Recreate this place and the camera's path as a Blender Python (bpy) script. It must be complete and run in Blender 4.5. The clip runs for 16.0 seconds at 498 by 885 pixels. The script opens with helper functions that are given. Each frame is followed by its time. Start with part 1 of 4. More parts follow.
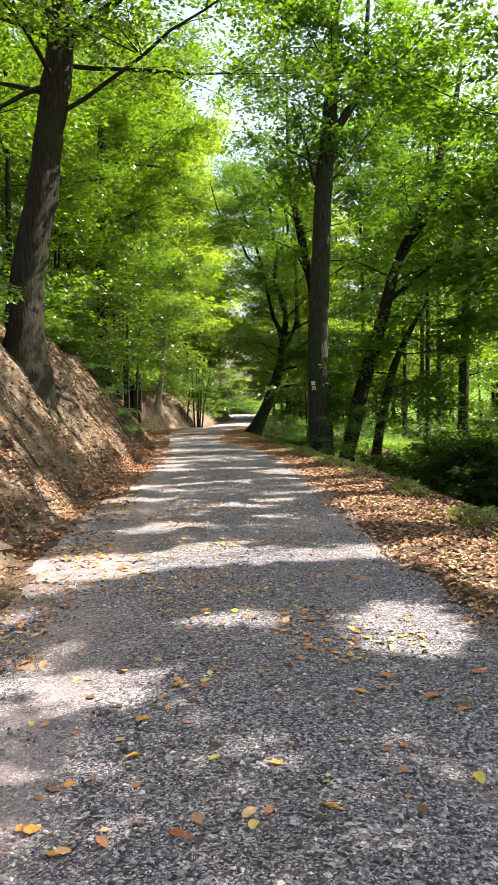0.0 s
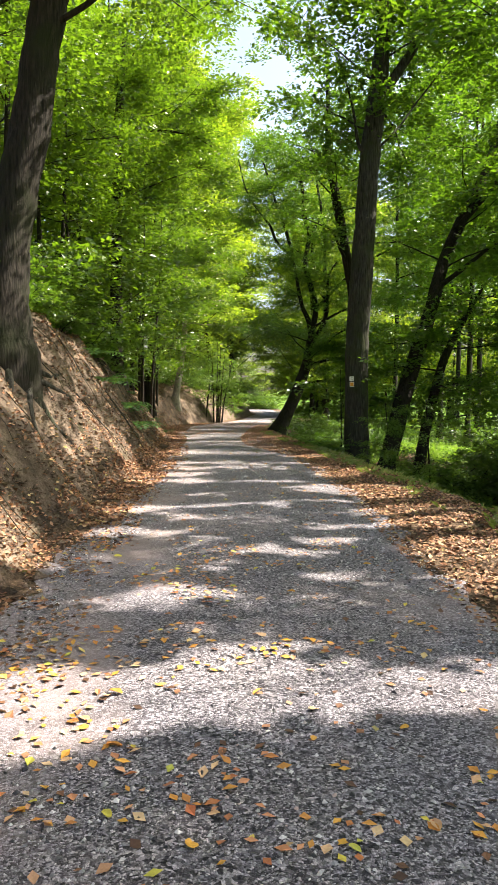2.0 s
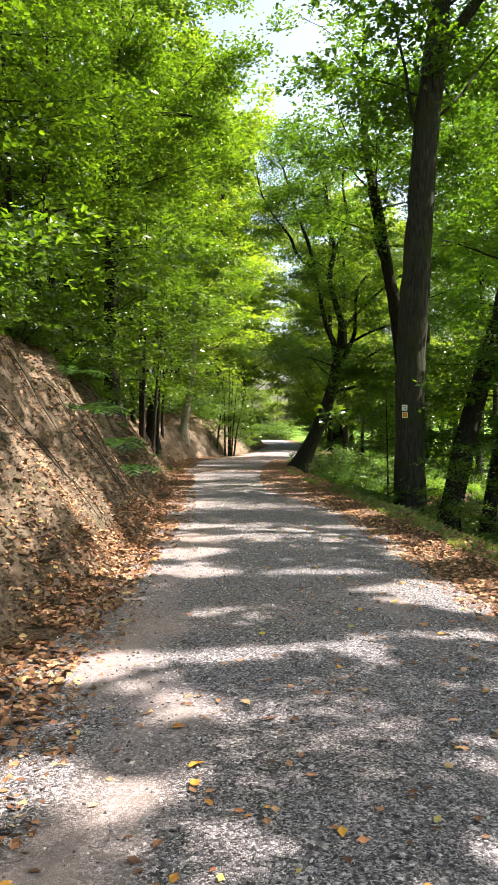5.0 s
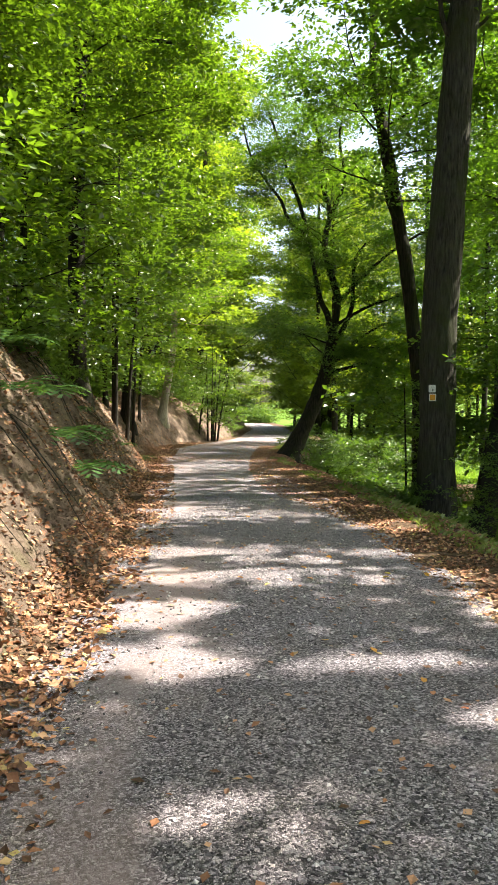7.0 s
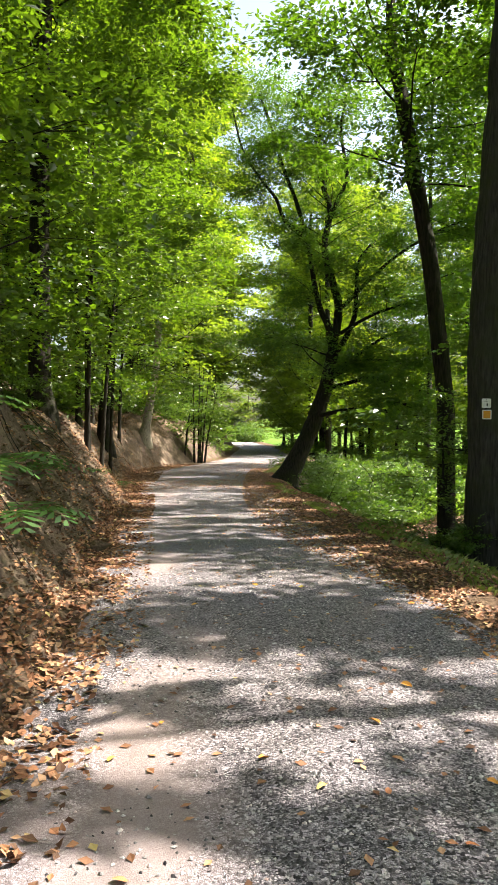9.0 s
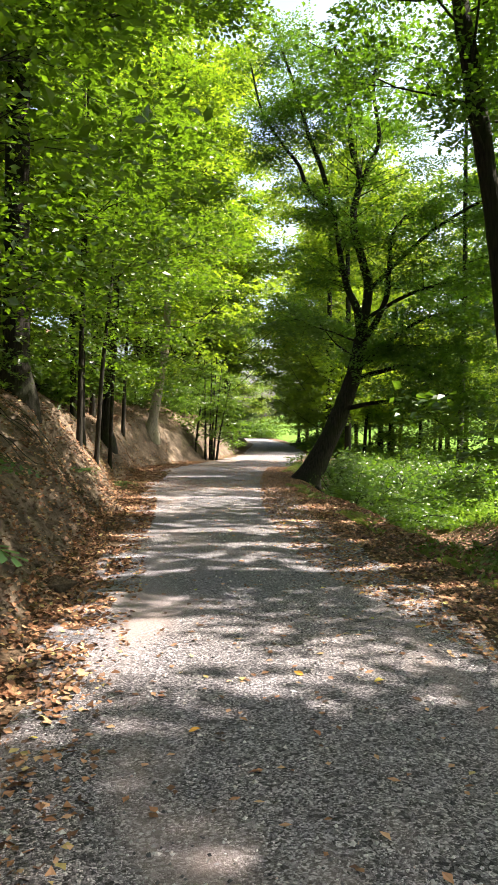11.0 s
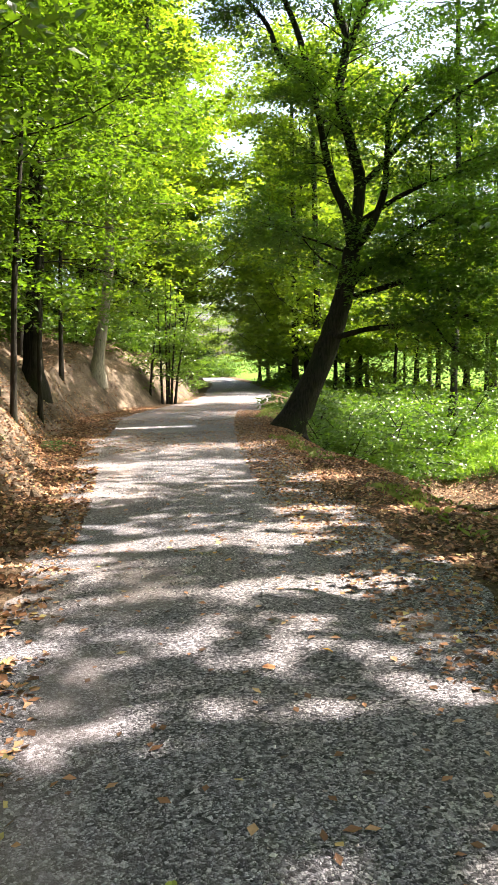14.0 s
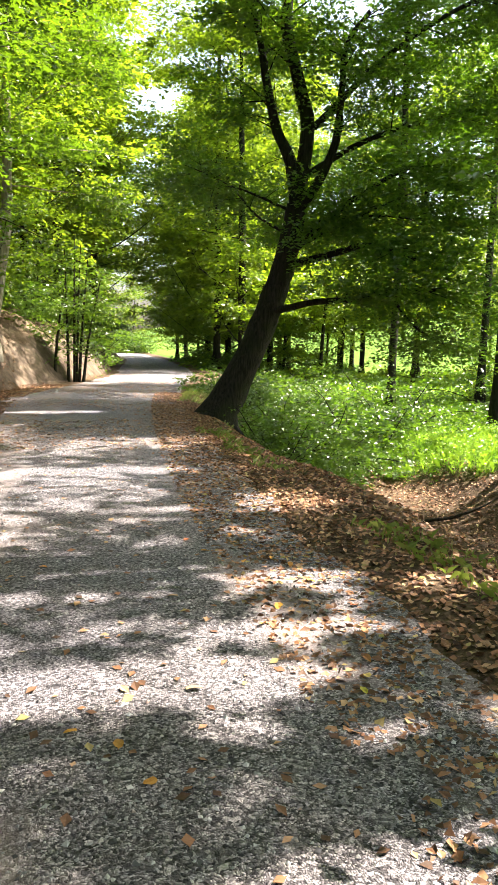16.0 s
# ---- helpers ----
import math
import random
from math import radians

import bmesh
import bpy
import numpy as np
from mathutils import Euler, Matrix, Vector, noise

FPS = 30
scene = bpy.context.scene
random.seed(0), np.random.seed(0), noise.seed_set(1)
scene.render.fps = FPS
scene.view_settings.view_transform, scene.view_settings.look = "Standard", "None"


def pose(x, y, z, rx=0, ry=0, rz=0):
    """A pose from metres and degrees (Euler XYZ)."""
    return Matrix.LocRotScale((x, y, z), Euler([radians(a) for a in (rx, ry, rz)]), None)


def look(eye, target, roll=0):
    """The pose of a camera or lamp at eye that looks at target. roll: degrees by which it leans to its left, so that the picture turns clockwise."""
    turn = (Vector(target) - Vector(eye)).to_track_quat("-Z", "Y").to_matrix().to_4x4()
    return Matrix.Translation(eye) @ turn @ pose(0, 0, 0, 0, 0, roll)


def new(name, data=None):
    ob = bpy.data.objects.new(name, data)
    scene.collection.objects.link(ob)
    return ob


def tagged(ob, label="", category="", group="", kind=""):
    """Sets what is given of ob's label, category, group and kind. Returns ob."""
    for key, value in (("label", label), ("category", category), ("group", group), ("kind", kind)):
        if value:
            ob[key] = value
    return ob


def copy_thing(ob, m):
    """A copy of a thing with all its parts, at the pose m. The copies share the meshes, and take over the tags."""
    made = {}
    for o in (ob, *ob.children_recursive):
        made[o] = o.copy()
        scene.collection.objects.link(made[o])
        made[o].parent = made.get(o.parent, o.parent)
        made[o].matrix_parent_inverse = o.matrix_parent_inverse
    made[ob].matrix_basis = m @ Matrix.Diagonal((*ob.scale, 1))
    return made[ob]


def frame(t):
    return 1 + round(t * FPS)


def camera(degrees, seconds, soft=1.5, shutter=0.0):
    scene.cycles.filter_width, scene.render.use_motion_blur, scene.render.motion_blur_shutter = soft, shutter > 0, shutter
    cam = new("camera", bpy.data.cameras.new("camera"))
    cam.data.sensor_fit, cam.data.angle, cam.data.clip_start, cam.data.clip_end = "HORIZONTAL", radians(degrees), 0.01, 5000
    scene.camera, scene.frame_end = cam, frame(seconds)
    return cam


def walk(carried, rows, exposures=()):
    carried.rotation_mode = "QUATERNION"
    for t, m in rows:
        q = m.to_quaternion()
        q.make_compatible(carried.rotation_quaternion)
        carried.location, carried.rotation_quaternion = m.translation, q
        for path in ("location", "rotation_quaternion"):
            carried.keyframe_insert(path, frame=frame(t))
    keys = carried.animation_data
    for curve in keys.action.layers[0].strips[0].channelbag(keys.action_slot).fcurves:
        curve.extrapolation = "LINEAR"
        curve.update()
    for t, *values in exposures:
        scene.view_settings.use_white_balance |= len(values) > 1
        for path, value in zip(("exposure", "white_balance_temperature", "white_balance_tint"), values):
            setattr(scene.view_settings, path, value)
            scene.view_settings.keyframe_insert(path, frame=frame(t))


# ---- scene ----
cam = camera(37.11, 16.0, soft=1.1)
PATH = [
    (0, (-0.000, -0.014, 1.396), (0.716, 9.944, 0.839), -1.53),
    (0.5, (0.010, 0.759, 1.403), (0.267, 10.743, 0.889), -1.10),
    (1, (0.015, 1.516, 1.411), (0.399, 11.492, 0.827), 0.57),
    (1.5, (-0.007, 2.258, 1.422), (0.399, 12.234, 0.868), 0.32),
    (2, (-0.042, 3.007, 1.434), (0.431, 12.976, 0.807), 0.06),
    (2.5, (-0.066, 3.772, 1.438), (0.525, 13.735, 0.809), -1.24),
    (3, (-0.118, 4.562, 1.469), (0.939, 14.483, 0.807), -1.66),
    (3.5, (-0.131, 5.327, 1.487), (0.540, 15.284, 0.848), -1.74),
    (4, (-0.145, 6.103, 1.510), (0.186, 16.093, 1.219), -0.66),
    (4.2, (-0.147, 6.412, 1.513), (0.114, 16.406, 1.282), -0.26),
    (6.3, (-0.211, 9.699, 1.554), (0.392, 19.676, 1.264), 0.55),
    (6.5, (-0.221, 10.021, 1.556), (0.318, 20.000, 1.196), -0.18),
    (7, (-0.252, 10.828, 1.558), (0.348, 20.799, 1.093), 0.31),
    (7.5, (-0.247, 11.625, 1.575), (0.410, 21.603, 1.443), -0.27),
    (8, (-0.253, 12.413, 1.582), (0.706, 22.366, 1.476), 0.38),
    (8.5, (-0.251, 13.227, 1.577), (0.722, 23.168, 1.095), -0.82),
    (9, (-0.275, 13.993, 1.578), (0.514, 23.959, 1.362), 0.38),
    (9.2, (-0.271, 14.281, 1.567), (0.462, 24.250, 1.268), 0.19),
    (11.3, (-0.208, 17.455, 1.478), (0.414, 27.432, 1.217), 0.87),
    (11.5, (-0.217, 17.770, 1.486), (0.525, 27.739, 1.228), 0.59),
    (12, (-0.272, 18.529, 1.484), (0.638, 28.486, 1.307), 1.21),
    (12.5, (-0.264, 19.295, 1.466), (0.803, 29.231, 1.095), 1.85),
    (13, (-0.286, 20.076, 1.460), (0.864, 30.005, 1.165), 2.27),
    (13.5, (-0.287, 20.897, 1.429), (0.813, 30.827, 0.983), 0.11),
    (14, (-0.252, 21.718, 1.397), (0.953, 31.585, 0.308), -0.92),
    (14.5, (-0.167, 22.511, 1.371), (1.212, 32.370, 0.422), -0.36),
    (15, (-0.115, 23.285, 1.364), (1.689, 33.070, 0.368), 2.17),
    (15.5, (-0.051, 24.060, 1.353), (2.173, 33.695, -0.139), 1.99),
    (16, (-0.000, 24.845, 1.346), (2.333, 34.471, -0.031), 1.14),
]
walk(cam, [(t, look(eye, target, roll)) for t, eye, target, roll in PATH], exposures=[(t, stops, 6800, 10) for t, stops in ((0.0, 2.02), (2.0, 1.97), (3.0, 1.86), (4.0, 1.94), (6.5, 2.08), (8.5, 2.05), (9.2, 1.98), (11.5, 2.05), (12.5, 2.1), (14.0, 2.35), (15.0, 2.38), (16.0, 2.38))])

# ---- world, sun, exposure ----
SUN_AZ, SUN_EL = 82.0, 50.0            # degrees: from +y towards +x, and above the horizon
az, el = radians(SUN_AZ), radians(SUN_EL)
TO_SUN = Vector((math.sin(az) * math.cos(el), math.cos(az) * math.cos(el), math.sin(el)))
world = bpy.data.worlds.new("world")
scene.world = world
world.use_nodes = True
wn = world.node_tree.nodes
sky = wn.new("ShaderNodeTexSky")
sky.sky_type, sky.sun_disc = "NISHITA", False
sky.sun_elevation, sky.sun_rotation = el, az
sky.air_density, sky.dust_density = 1.0, 5.0
wn["Background"].inputs["Strength"].default_value = 0.11
world.node_tree.links.new(sky.outputs["Color"], wn["Background"].inputs["Color"])
sun = new("sun", bpy.data.lights.new("sun", "SUN"))
sun.data.energy, sun.data.angle, sun.data.color = 5.0, radians(0.53), (1.0, 0.93, 0.82)
sun.matrix_world = look(TO_SUN * 60, (0, 0, 0))


# ---- materials ----
def material(name):
    m = bpy.data.materials.new(name)
    m.use_nodes = True
    m.node_tree.nodes.clear()
    return m, m.node_tree.nodes, m.node_tree.links


def ramp(nodes, stops):
    r = nodes.new("ShaderNodeValToRGB")
    e = r.color_ramp.elements
    while len(e) < len(stops):
        e.new(0.5)
    for k, (at, c) in zip(e, stops):
        k.position, k.color = at, (*c, 1)
    return r


def noise_node(nodes, links, coord, scale, detail=4.0, rough=0.6, stretch=None):
    n = nodes.new("ShaderNodeTexNoise")
    n.inputs["Scale"].default_value, n.inputs["Detail"].default_value, n.inputs["Roughness"].default_value = scale, detail, rough
    if stretch:
        mp = nodes.new("ShaderNodeMapping")
        mp.inputs["Scale"].default_value = stretch
        links.new(coord, mp.inputs["Vector"])
        coord = mp.outputs["Vector"]
    links.new(coord, n.inputs["Vector"])
    return n


def blend(nodes, links, fac, a, b, kind="MIX"):
    m = nodes.new("ShaderNodeMix")
    m.data_type, m.blend_type = "RGBA", kind
    for socket, value in ((m.inputs[0], fac), (m.inputs[6], a), (m.inputs[7], b)):
        if isinstance(value, (int, float)):
            socket.default_value = value
        elif isinstance(value, tuple):
            socket.default_value = (*value, 1)
        else:
            links.new(value, socket)
    return m.outputs[2]


def finish(nodes, links, colour, rough=0.8, bump=None, strength=0.5, distance=0.02, normal=None, specular=0.3):
    b, out = nodes.new("ShaderNodeBsdfPrincipled"), nodes.new("ShaderNodeOutputMaterial")
    if isinstance(colour, tuple):
        b.inputs["Base Color"].default_value = (*colour, 1)
    else:
        links.new(colour, b.inputs["Base Color"])
    b.inputs["Roughness"].default_value = rough
    b.inputs["Specular IOR Level"].default_value = specular
    if bump is not None:
        n = nodes.new("ShaderNodeBump")
        n.inputs["Strength"].default_value, n.inputs["Distance"].default_value = strength, distance
        links.new(bump, n.inputs["Height"])
        if normal is not None:
            links.new(normal, n.inputs["Normal"])
        links.new(n.outputs["Normal"], b.inputs["Normal"])
    links.new(b.outputs["BSDF"], out.inputs["Surface"])


def foliage(name, dark, mid, light, through_colour, share=0.5):
    """Thin leaves: each one scatters light back and lets some through."""
    m, n, l = material(name)
    geo = n.new("ShaderNodeNewGeometry")
    c = ramp(n, [(0.0, dark), (0.5, mid), (1.0, light)])
    l.new(geo.outputs["Random Per Island"], c.inputs[0])
    d, t, g = n.new("ShaderNodeBsdfDiffuse"), n.new("ShaderNodeBsdfTranslucent"), n.new("ShaderNodeBsdfGlossy")
    l.new(c.outputs[0], d.inputs["Color"])
    tc = blend(n, l, 0.5, c.outputs[0], through_colour)
    l.new(tc, t.inputs["Color"])
    g.inputs["Roughness"].default_value = 0.36
    g.inputs["Color"].default_value = (1, 1, 1, 1)
    one, two, out = n.new("ShaderNodeMixShader"), n.new("ShaderNodeMixShader"), n.new("ShaderNodeOutputMaterial")
    one.inputs[0].default_value, two.inputs[0].default_value = share, 0.05
    l.new(d.outputs[0], one.inputs[1]), l.new(t.outputs[0], one.inputs[2])
    l.new(one.outputs[0], two.inputs[1]), l.new(g.outputs[0], two.inputs[2])
    l.new(two.outputs[0], out.inputs["Surface"])
    return m


def bark(name, dark, light, moss, moss_share, groove=1.0):
    m, n, l = material(name)
    co = n.new("ShaderNodeTexCoord").outputs["Object"]
    a = noise_node(n, l, co, 1.0, 6, 0.65, (26, 26, 3.2))
    b = noise_node(n, l, co, 1.3, 4, 0.6)
    base = ramp(n, [(0.32, dark), (0.7, light)])
    l.new(a.outputs[0], base.inputs[0])
    mr = ramp(n, [(1 - moss_share - 0.12, (0, 0, 0)), (1 - moss_share + 0.12, (1, 1, 1))])
    l.new(b.outputs[0], mr.inputs[0])
    c = blend(n, l, mr.outputs[0], base.outputs[0], moss)
    patch = noise_node(n, l, co, 5.0, 5, 0.7)
    c = blend(n, l, 0.35, c, patch.outputs[0], "MULTIPLY")
    finish(n, l, c, 0.92, a.outputs[0], 0.9, 0.03 * groove, specular=0.15)
    return m


def road_material():
    m, n, l = material("gravel_road")
    co = n.new("ShaderNodeTexCoord").outputs["Object"]
    # the lookup is bent a little, so that the stones lie unevenly
    bend = noise_node(n, l, co, 25, 2, 0.5)
    shift = n.new("ShaderNodeVectorMath")
    shift.operation = "MULTIPLY_ADD"
    shift.inputs[1].default_value = (0.03, 0.03, 0.03)
    l.new(bend.outputs["Color"], shift.inputs[0]), l.new(co, shift.inputs[2])
    v, v2 = n.new("ShaderNodeTexVoronoi"), n.new("ShaderNodeTexVoronoi")
    v.inputs["Scale"].default_value, v2.inputs["Scale"].default_value = 125, 62
    l.new(shift.outputs[0], v.inputs["Vector"]), l.new(shift.outputs[0], v2.inputs["Vector"])
    coarse = noise_node(n, l, co, 14, 3, 0.6)
    pick = ramp(n, [(0.5, (0, 0, 0)), (0.56, (1, 1, 1))])
    l.new(coarse.outputs[0], pick.inputs[0])
    stones = ramp(n, [(0.0, (0.03, 0.029, 0.034)), (0.35, (0.12, 0.115, 0.125)), (0.7, (0.31, 0.3, 0.315)), (1.0, (0.62, 0.6, 0.61))])
    sep = n.new("ShaderNodeSeparateColor")
    l.new(blend(n, l, pick.outputs[0], v.outputs["Color"], v2.outputs["Color"]), sep.inputs[0])
    l.new(sep.outputs[0], stones.inputs[0])
    gap = ramp(n, [(0.3, (1, 1, 1)), (0.8, (0.6, 0.58, 0.58))])
    l.new(v.outputs["Distance"], gap.inputs[0])
    c = blend(n, l, 1.0, stones.outputs[0], gap.outputs[0], "MULTIPLY")
    fine = noise_node(n, l, co, 180, 3, 0.7)
    dust_base = ramp(n, [(0.3, (0.22, 0.182, 0.172)), (0.7, (0.39, 0.33, 0.312))])
    l.new(fine.outputs[0], dust_base.inputs[0])
    # fine sandy dirt worn into the wheel tracks and patches along the road
    big = noise_node(n, l, co, 0.9, 5, 0.62, (1.0, 0.45, 1.0))
    att = n.new("ShaderNodeAttribute")
    att.attribute_name = "dust"
    add = n.new("ShaderNodeMath")
    add.operation = "ADD"
    l.new(big.outputs[0], add.inputs[0]), l.new(att.outputs["Fac"], add.inputs[1])
    mask = ramp(n, [(0.62, (0, 0, 0)), (0.86, (0.9, 0.9, 0.9))])
    l.new(add.outputs[0], mask.inputs[0])
    c = blend(n, l, mask.outputs[0], c, dust_base.outputs[0])
    warm = noise_node(n, l, co, 0.35, 3)
    wr = ramp(n, [(0.35, (0.88, 0.88, 0.97)), (0.65, (1.0, 0.94, 0.94))])
    l.new(warm.outputs[0], wr.inputs[0])
    c = blend(n, l, 1.0, c, wr.outputs[0], "MULTIPLY")
    h = n.new("ShaderNodeMath")
    h.operation = "SUBTRACT"
    h.inputs[0].default_value = 1.0
    l.new(v.outputs["Distance"], h.inputs[1])
    flat = blend(n, l, mask.outputs[0], h.outputs[0], fine.outputs[0])
    finish(n, l, c, 0.85, flat, 0.8, 0.012, specular=0.25)
    return m


def ground_material():
    m, n, l = material("forest_soil")
    co = n.new("ShaderNodeTexCoord").outputs["Object"]
    geo = n.new("ShaderNodeNewGeometry")
    sep = n.new("ShaderNodeSeparateXYZ")
    l.new(geo.outputs["Normal"], sep.inputs[0])
    a = noise_node(n, l, co, 2.2, 6, 0.65)
    b = noise_node(n, l, co, 22, 5, 0.7)
    soil = ramp(n, [(0.3, (0.05, 0.037, 0.028)), (0.5, (0.13, 0.098, 0.075)), (0.75, (0.29, 0.22, 0.165))])
    l.new(a.outputs[0], soil.inputs[0])
    litter = ramp(n, [(0.3, (0.042, 0.028, 0.019)), (0.5, (0.105, 0.07, 0.046)), (0.7, (0.2, 0.138, 0.092))])
    l.new(b.outputs[0], litter.inputs[0])
    steep = ramp(n, [(0.72, (1, 1, 1)), (0.9, (0, 0, 0))])
    l.new(sep.outputs[2], steep.inputs[0])
    c = blend(n, l, steep.outputs[0], litter.outputs[0], soil.outputs[0])
    c = blend(n, l, 0.5, c, b.outputs[0], "OVERLAY")
    mn = noise_node(n, l, co, 0.8, 5, 0.6)
    mask = ramp(n, [(0.62, (0, 0, 0)), (0.74, (0.7, 0.7, 0.7))])
    l.new(mn.outputs[0], mask.inputs[0])
    c = blend(n, l, mask.outputs[0], c, (0.055, 0.075, 0.022))
    att = n.new("ShaderNodeAttribute")
    att.attribute_name = "meadow"
    grass = ramp(n, [(0.3, (0.06, 0.12, 0.015)), (0.7, (0.13, 0.24, 0.03))])
    l.new(b.outputs[0], grass.inputs[0])
    c = blend(n, l, att.outputs["Fac"], c, grass.outputs[0])
    finish(n, l, c, 0.95, b.outputs[0], 0.9, 0.05, specular=0.1)
    return m


def litter_material(name, stops):
    m, n, l = material(name)
    geo = n.new("ShaderNodeNewGeometry")
    info = n.new("ShaderNodeObjectInfo")
    add = n.new("ShaderNodeMath")
    add.operation = "ADD"
    l.new(geo.outputs["Random Per Island"], add.inputs[0]), l.new(info.outputs["Random"], add.inputs[1])
    fr = n.new("ShaderNodeMath")
    fr.operation = "FRACT"
    l.new(add.outputs[0], fr.inputs[0])
    c = ramp(n, stops)
    l.new(fr.outputs[0], c.inputs[0])
    co = n.new("ShaderNodeTexCoord").outputs["Object"]
    b = noise_node(n, l, co, 70, 3, 0.6)
    col = blend(n, l, 0.4, c.outputs[0], b.outputs[0], "OVERLAY")
    finish(n, l, col, 0.6, b.outputs[0], 0.4, 0.004, specular=0.3)
    return m


def stone_material():
    m, n, l = material("road_stone")
    geo = n.new("ShaderNodeNewGeometry")
    c = ramp(n, [(0.0, (0.03, 0.03, 0.035)), (0.35, (0.12, 0.115, 0.125)), (0.65, (0.36, 0.35, 0.36)), (0.93, (0.7, 0.68, 0.68)), (1.0, (0.4, 0.28, 0.26))])
    l.new(geo.outputs["Random Per Island"], c.inputs[0])
    co = n.new("ShaderNodeTexCoord").outputs["Object"]
    b = noise_node(n, l, co, 140, 3, 0.6)
    col = blend(n, l, 0.4, c.outputs[0], b.outputs[0], "OVERLAY")
    finish(n, l, col, 0.75, b.outputs[0], 0.3, 0.003)
    return m


def paint(name, colour, rough=0.5):
    m, n, l = material(name)
    co = n.new("ShaderNodeTexCoord").outputs["Object"]
    b = noise_node(n, l, co, 60, 4, 0.7)
    r = ramp(n, [(0.3, tuple(0.75 * x for x in colour)), (0.6, colour)])
    l.new(b.outputs[0], r.inputs[0])
    finish(n, l, r.outputs[0], rough, b.outputs[0], 0.15, 0.002)
    return m


LEAF = foliage("beech_leaf", (0.022, 0.055, 0.006), (0.04, 0.092, 0.009), (0.07, 0.135, 0.012), (0.225, 0.45, 0.008), 0.5)
LEAF_YOUNG = foliage("young_leaf", (0.02, 0.052, 0.006), (0.042, 0.092, 0.009), (0.085, 0.145, 0.013), (0.255, 0.46, 0.008), 0.5)
LEAF_SHRUB = foliage("shrub_leaf", (0.022, 0.055, 0.008), (0.038, 0.085, 0.011), (0.065, 0.12, 0.015), (0.225, 0.42, 0.012), 0.48)
# lighter copy of the leaf: strong sunlight is put into its colours
LEAF_SUN_TINT = foliage("leaf_sunlight_in_colour", (0.04, 0.085, 0.007), (0.085, 0.16, 0.012), (0.15, 0.23, 0.016), (0.46, 0.64, 0.02), 0.55)
GRASS = foliage("grass_blade", (0.09, 0.15, 0.02), (0.14, 0.2, 0.03), (0.28, 0.27, 0.09), (0.4, 0.5, 0.08), 0.4)
HERB = foliage("meadow_herb", (0.07, 0.16, 0.012), (0.11, 0.24, 0.018), (0.17, 0.30, 0.02), (0.45, 0.70, 0.04), 0.5)
FERN = foliage("fern_leaf", (0.018, 0.055, 0.012), (0.032, 0.085, 0.02), (0.055, 0.125, 0.03), (0.15, 0.3, 0.03), 0.4)
BARK_OAK = bark("grooved_bark", (0.019, 0.018, 0.0155), (0.1, 0.093, 0.08), (0.05, 0.06, 0.028), 0.42, 1.6)
BARK_DARK = bark("dark_bark", (0.010, 0.009, 0.008), (0.05, 0.043, 0.035), (0.026, 0.032, 0.014), 0.4)
BARK_PALE = bark("pale_bark", (0.2, 0.17, 0.135), (0.5, 0.44, 0.36), (0.14, 0.14, 0.09), 0.24, 0.6)
ROAD, SOIL, STONE = road_material(), ground_material(), stone_material()
LITTER = litter_material("dead_leaf", [(0.0, (0.065, 0.034, 0.021)), (0.35, (0.17, 0.08, 0.042)), (0.65, (0.34, 0.16, 0.082)), (0.92, (0.48, 0.29, 0.17)), (1.0, (0.4, 0.34, 0.12))])
FRESH = litter_material("fallen_yellow_leaf", [(0.0, (0.5, 0.2, 0.045)), (0.25, (0.62, 0.34, 0.05)), (0.45, (0.38, 0.12, 0.05)), (0.65, (0.55, 0.25, 0.12)), (0.85, (0.6, 0.42, 0.24)), (0.93, (0.6, 0.48, 0.07)), (1.0, (0.36, 0.4, 0.07))])
WHITE, ORANGE, BLACK = paint("white_enamel", (0.8, 0.8, 0.76)), paint("orange_enamel", (0.75, 0.33, 0.03)), paint("black_print", (0.02, 0.02, 0.02))


# ---- mesh helpers ----
def mesh_of(name, verts, faces, mat, smooth=False):
    """A mesh of faces that all have the same number of corners."""
    verts, faces = np.asarray(verts, dtype=np.float32), np.asarray(faces, dtype=np.int32)
    me = bpy.data.meshes.new(name)
    k, w = faces.shape
    me.vertices.add(len(verts)), me.loops.add(k * w), me.polygons.add(k)
    me.vertices.foreach_set("co", verts.ravel())
    me.loops.foreach_set("vertex_index", faces.ravel())
    me.polygons.foreach_set("loop_start", np.arange(0, k * w, w, dtype=np.int32))
    me.polygons.foreach_set("use_smooth", np.full(k, smooth))
    me.materials.append(mat)
    me.update(calc_edges=True)
    return me


def part(name, mesh, parent, label=""):
    ob = new(name, mesh)
    ob.parent = parent
    return tagged(ob, label)


def base_of(name, place, label, category, group="", kind=""):
    ob = new(name)
    ob.location = place
    ob.empty_display_size = 0.2
    return tagged(ob, label, category, group, kind)


def unit(v):
    return v / np.maximum(np.linalg.norm(v, axis=-1, keepdims=True), 1e-9)


def smooth_path(points, radii, per=5):
    """A Catmull-Rom line through points, with radii carried along."""
    p, r = np.asarray(points, float), np.asarray(radii, float)
    q = np.vstack([2 * p[0] - p[1], p, 2 * p[-1] - p[-2]])
    out, rad = [], []
    for i in range(len(p) - 1):
        a, b, c, d = q[i:i + 4]
        for s in np.arange(per) / per:
            out.append(0.5 * (2 * b + (c - a) * s + (2 * a - 5 * b + 4 * c - d) * s * s + (3 * b - a - 3 * c + d) * s ** 3))
            rad.append(r[i] + (r[i + 1] - r[i]) * s)
    return np.array(out + [p[-1]]), np.array(rad + [r[-1]])


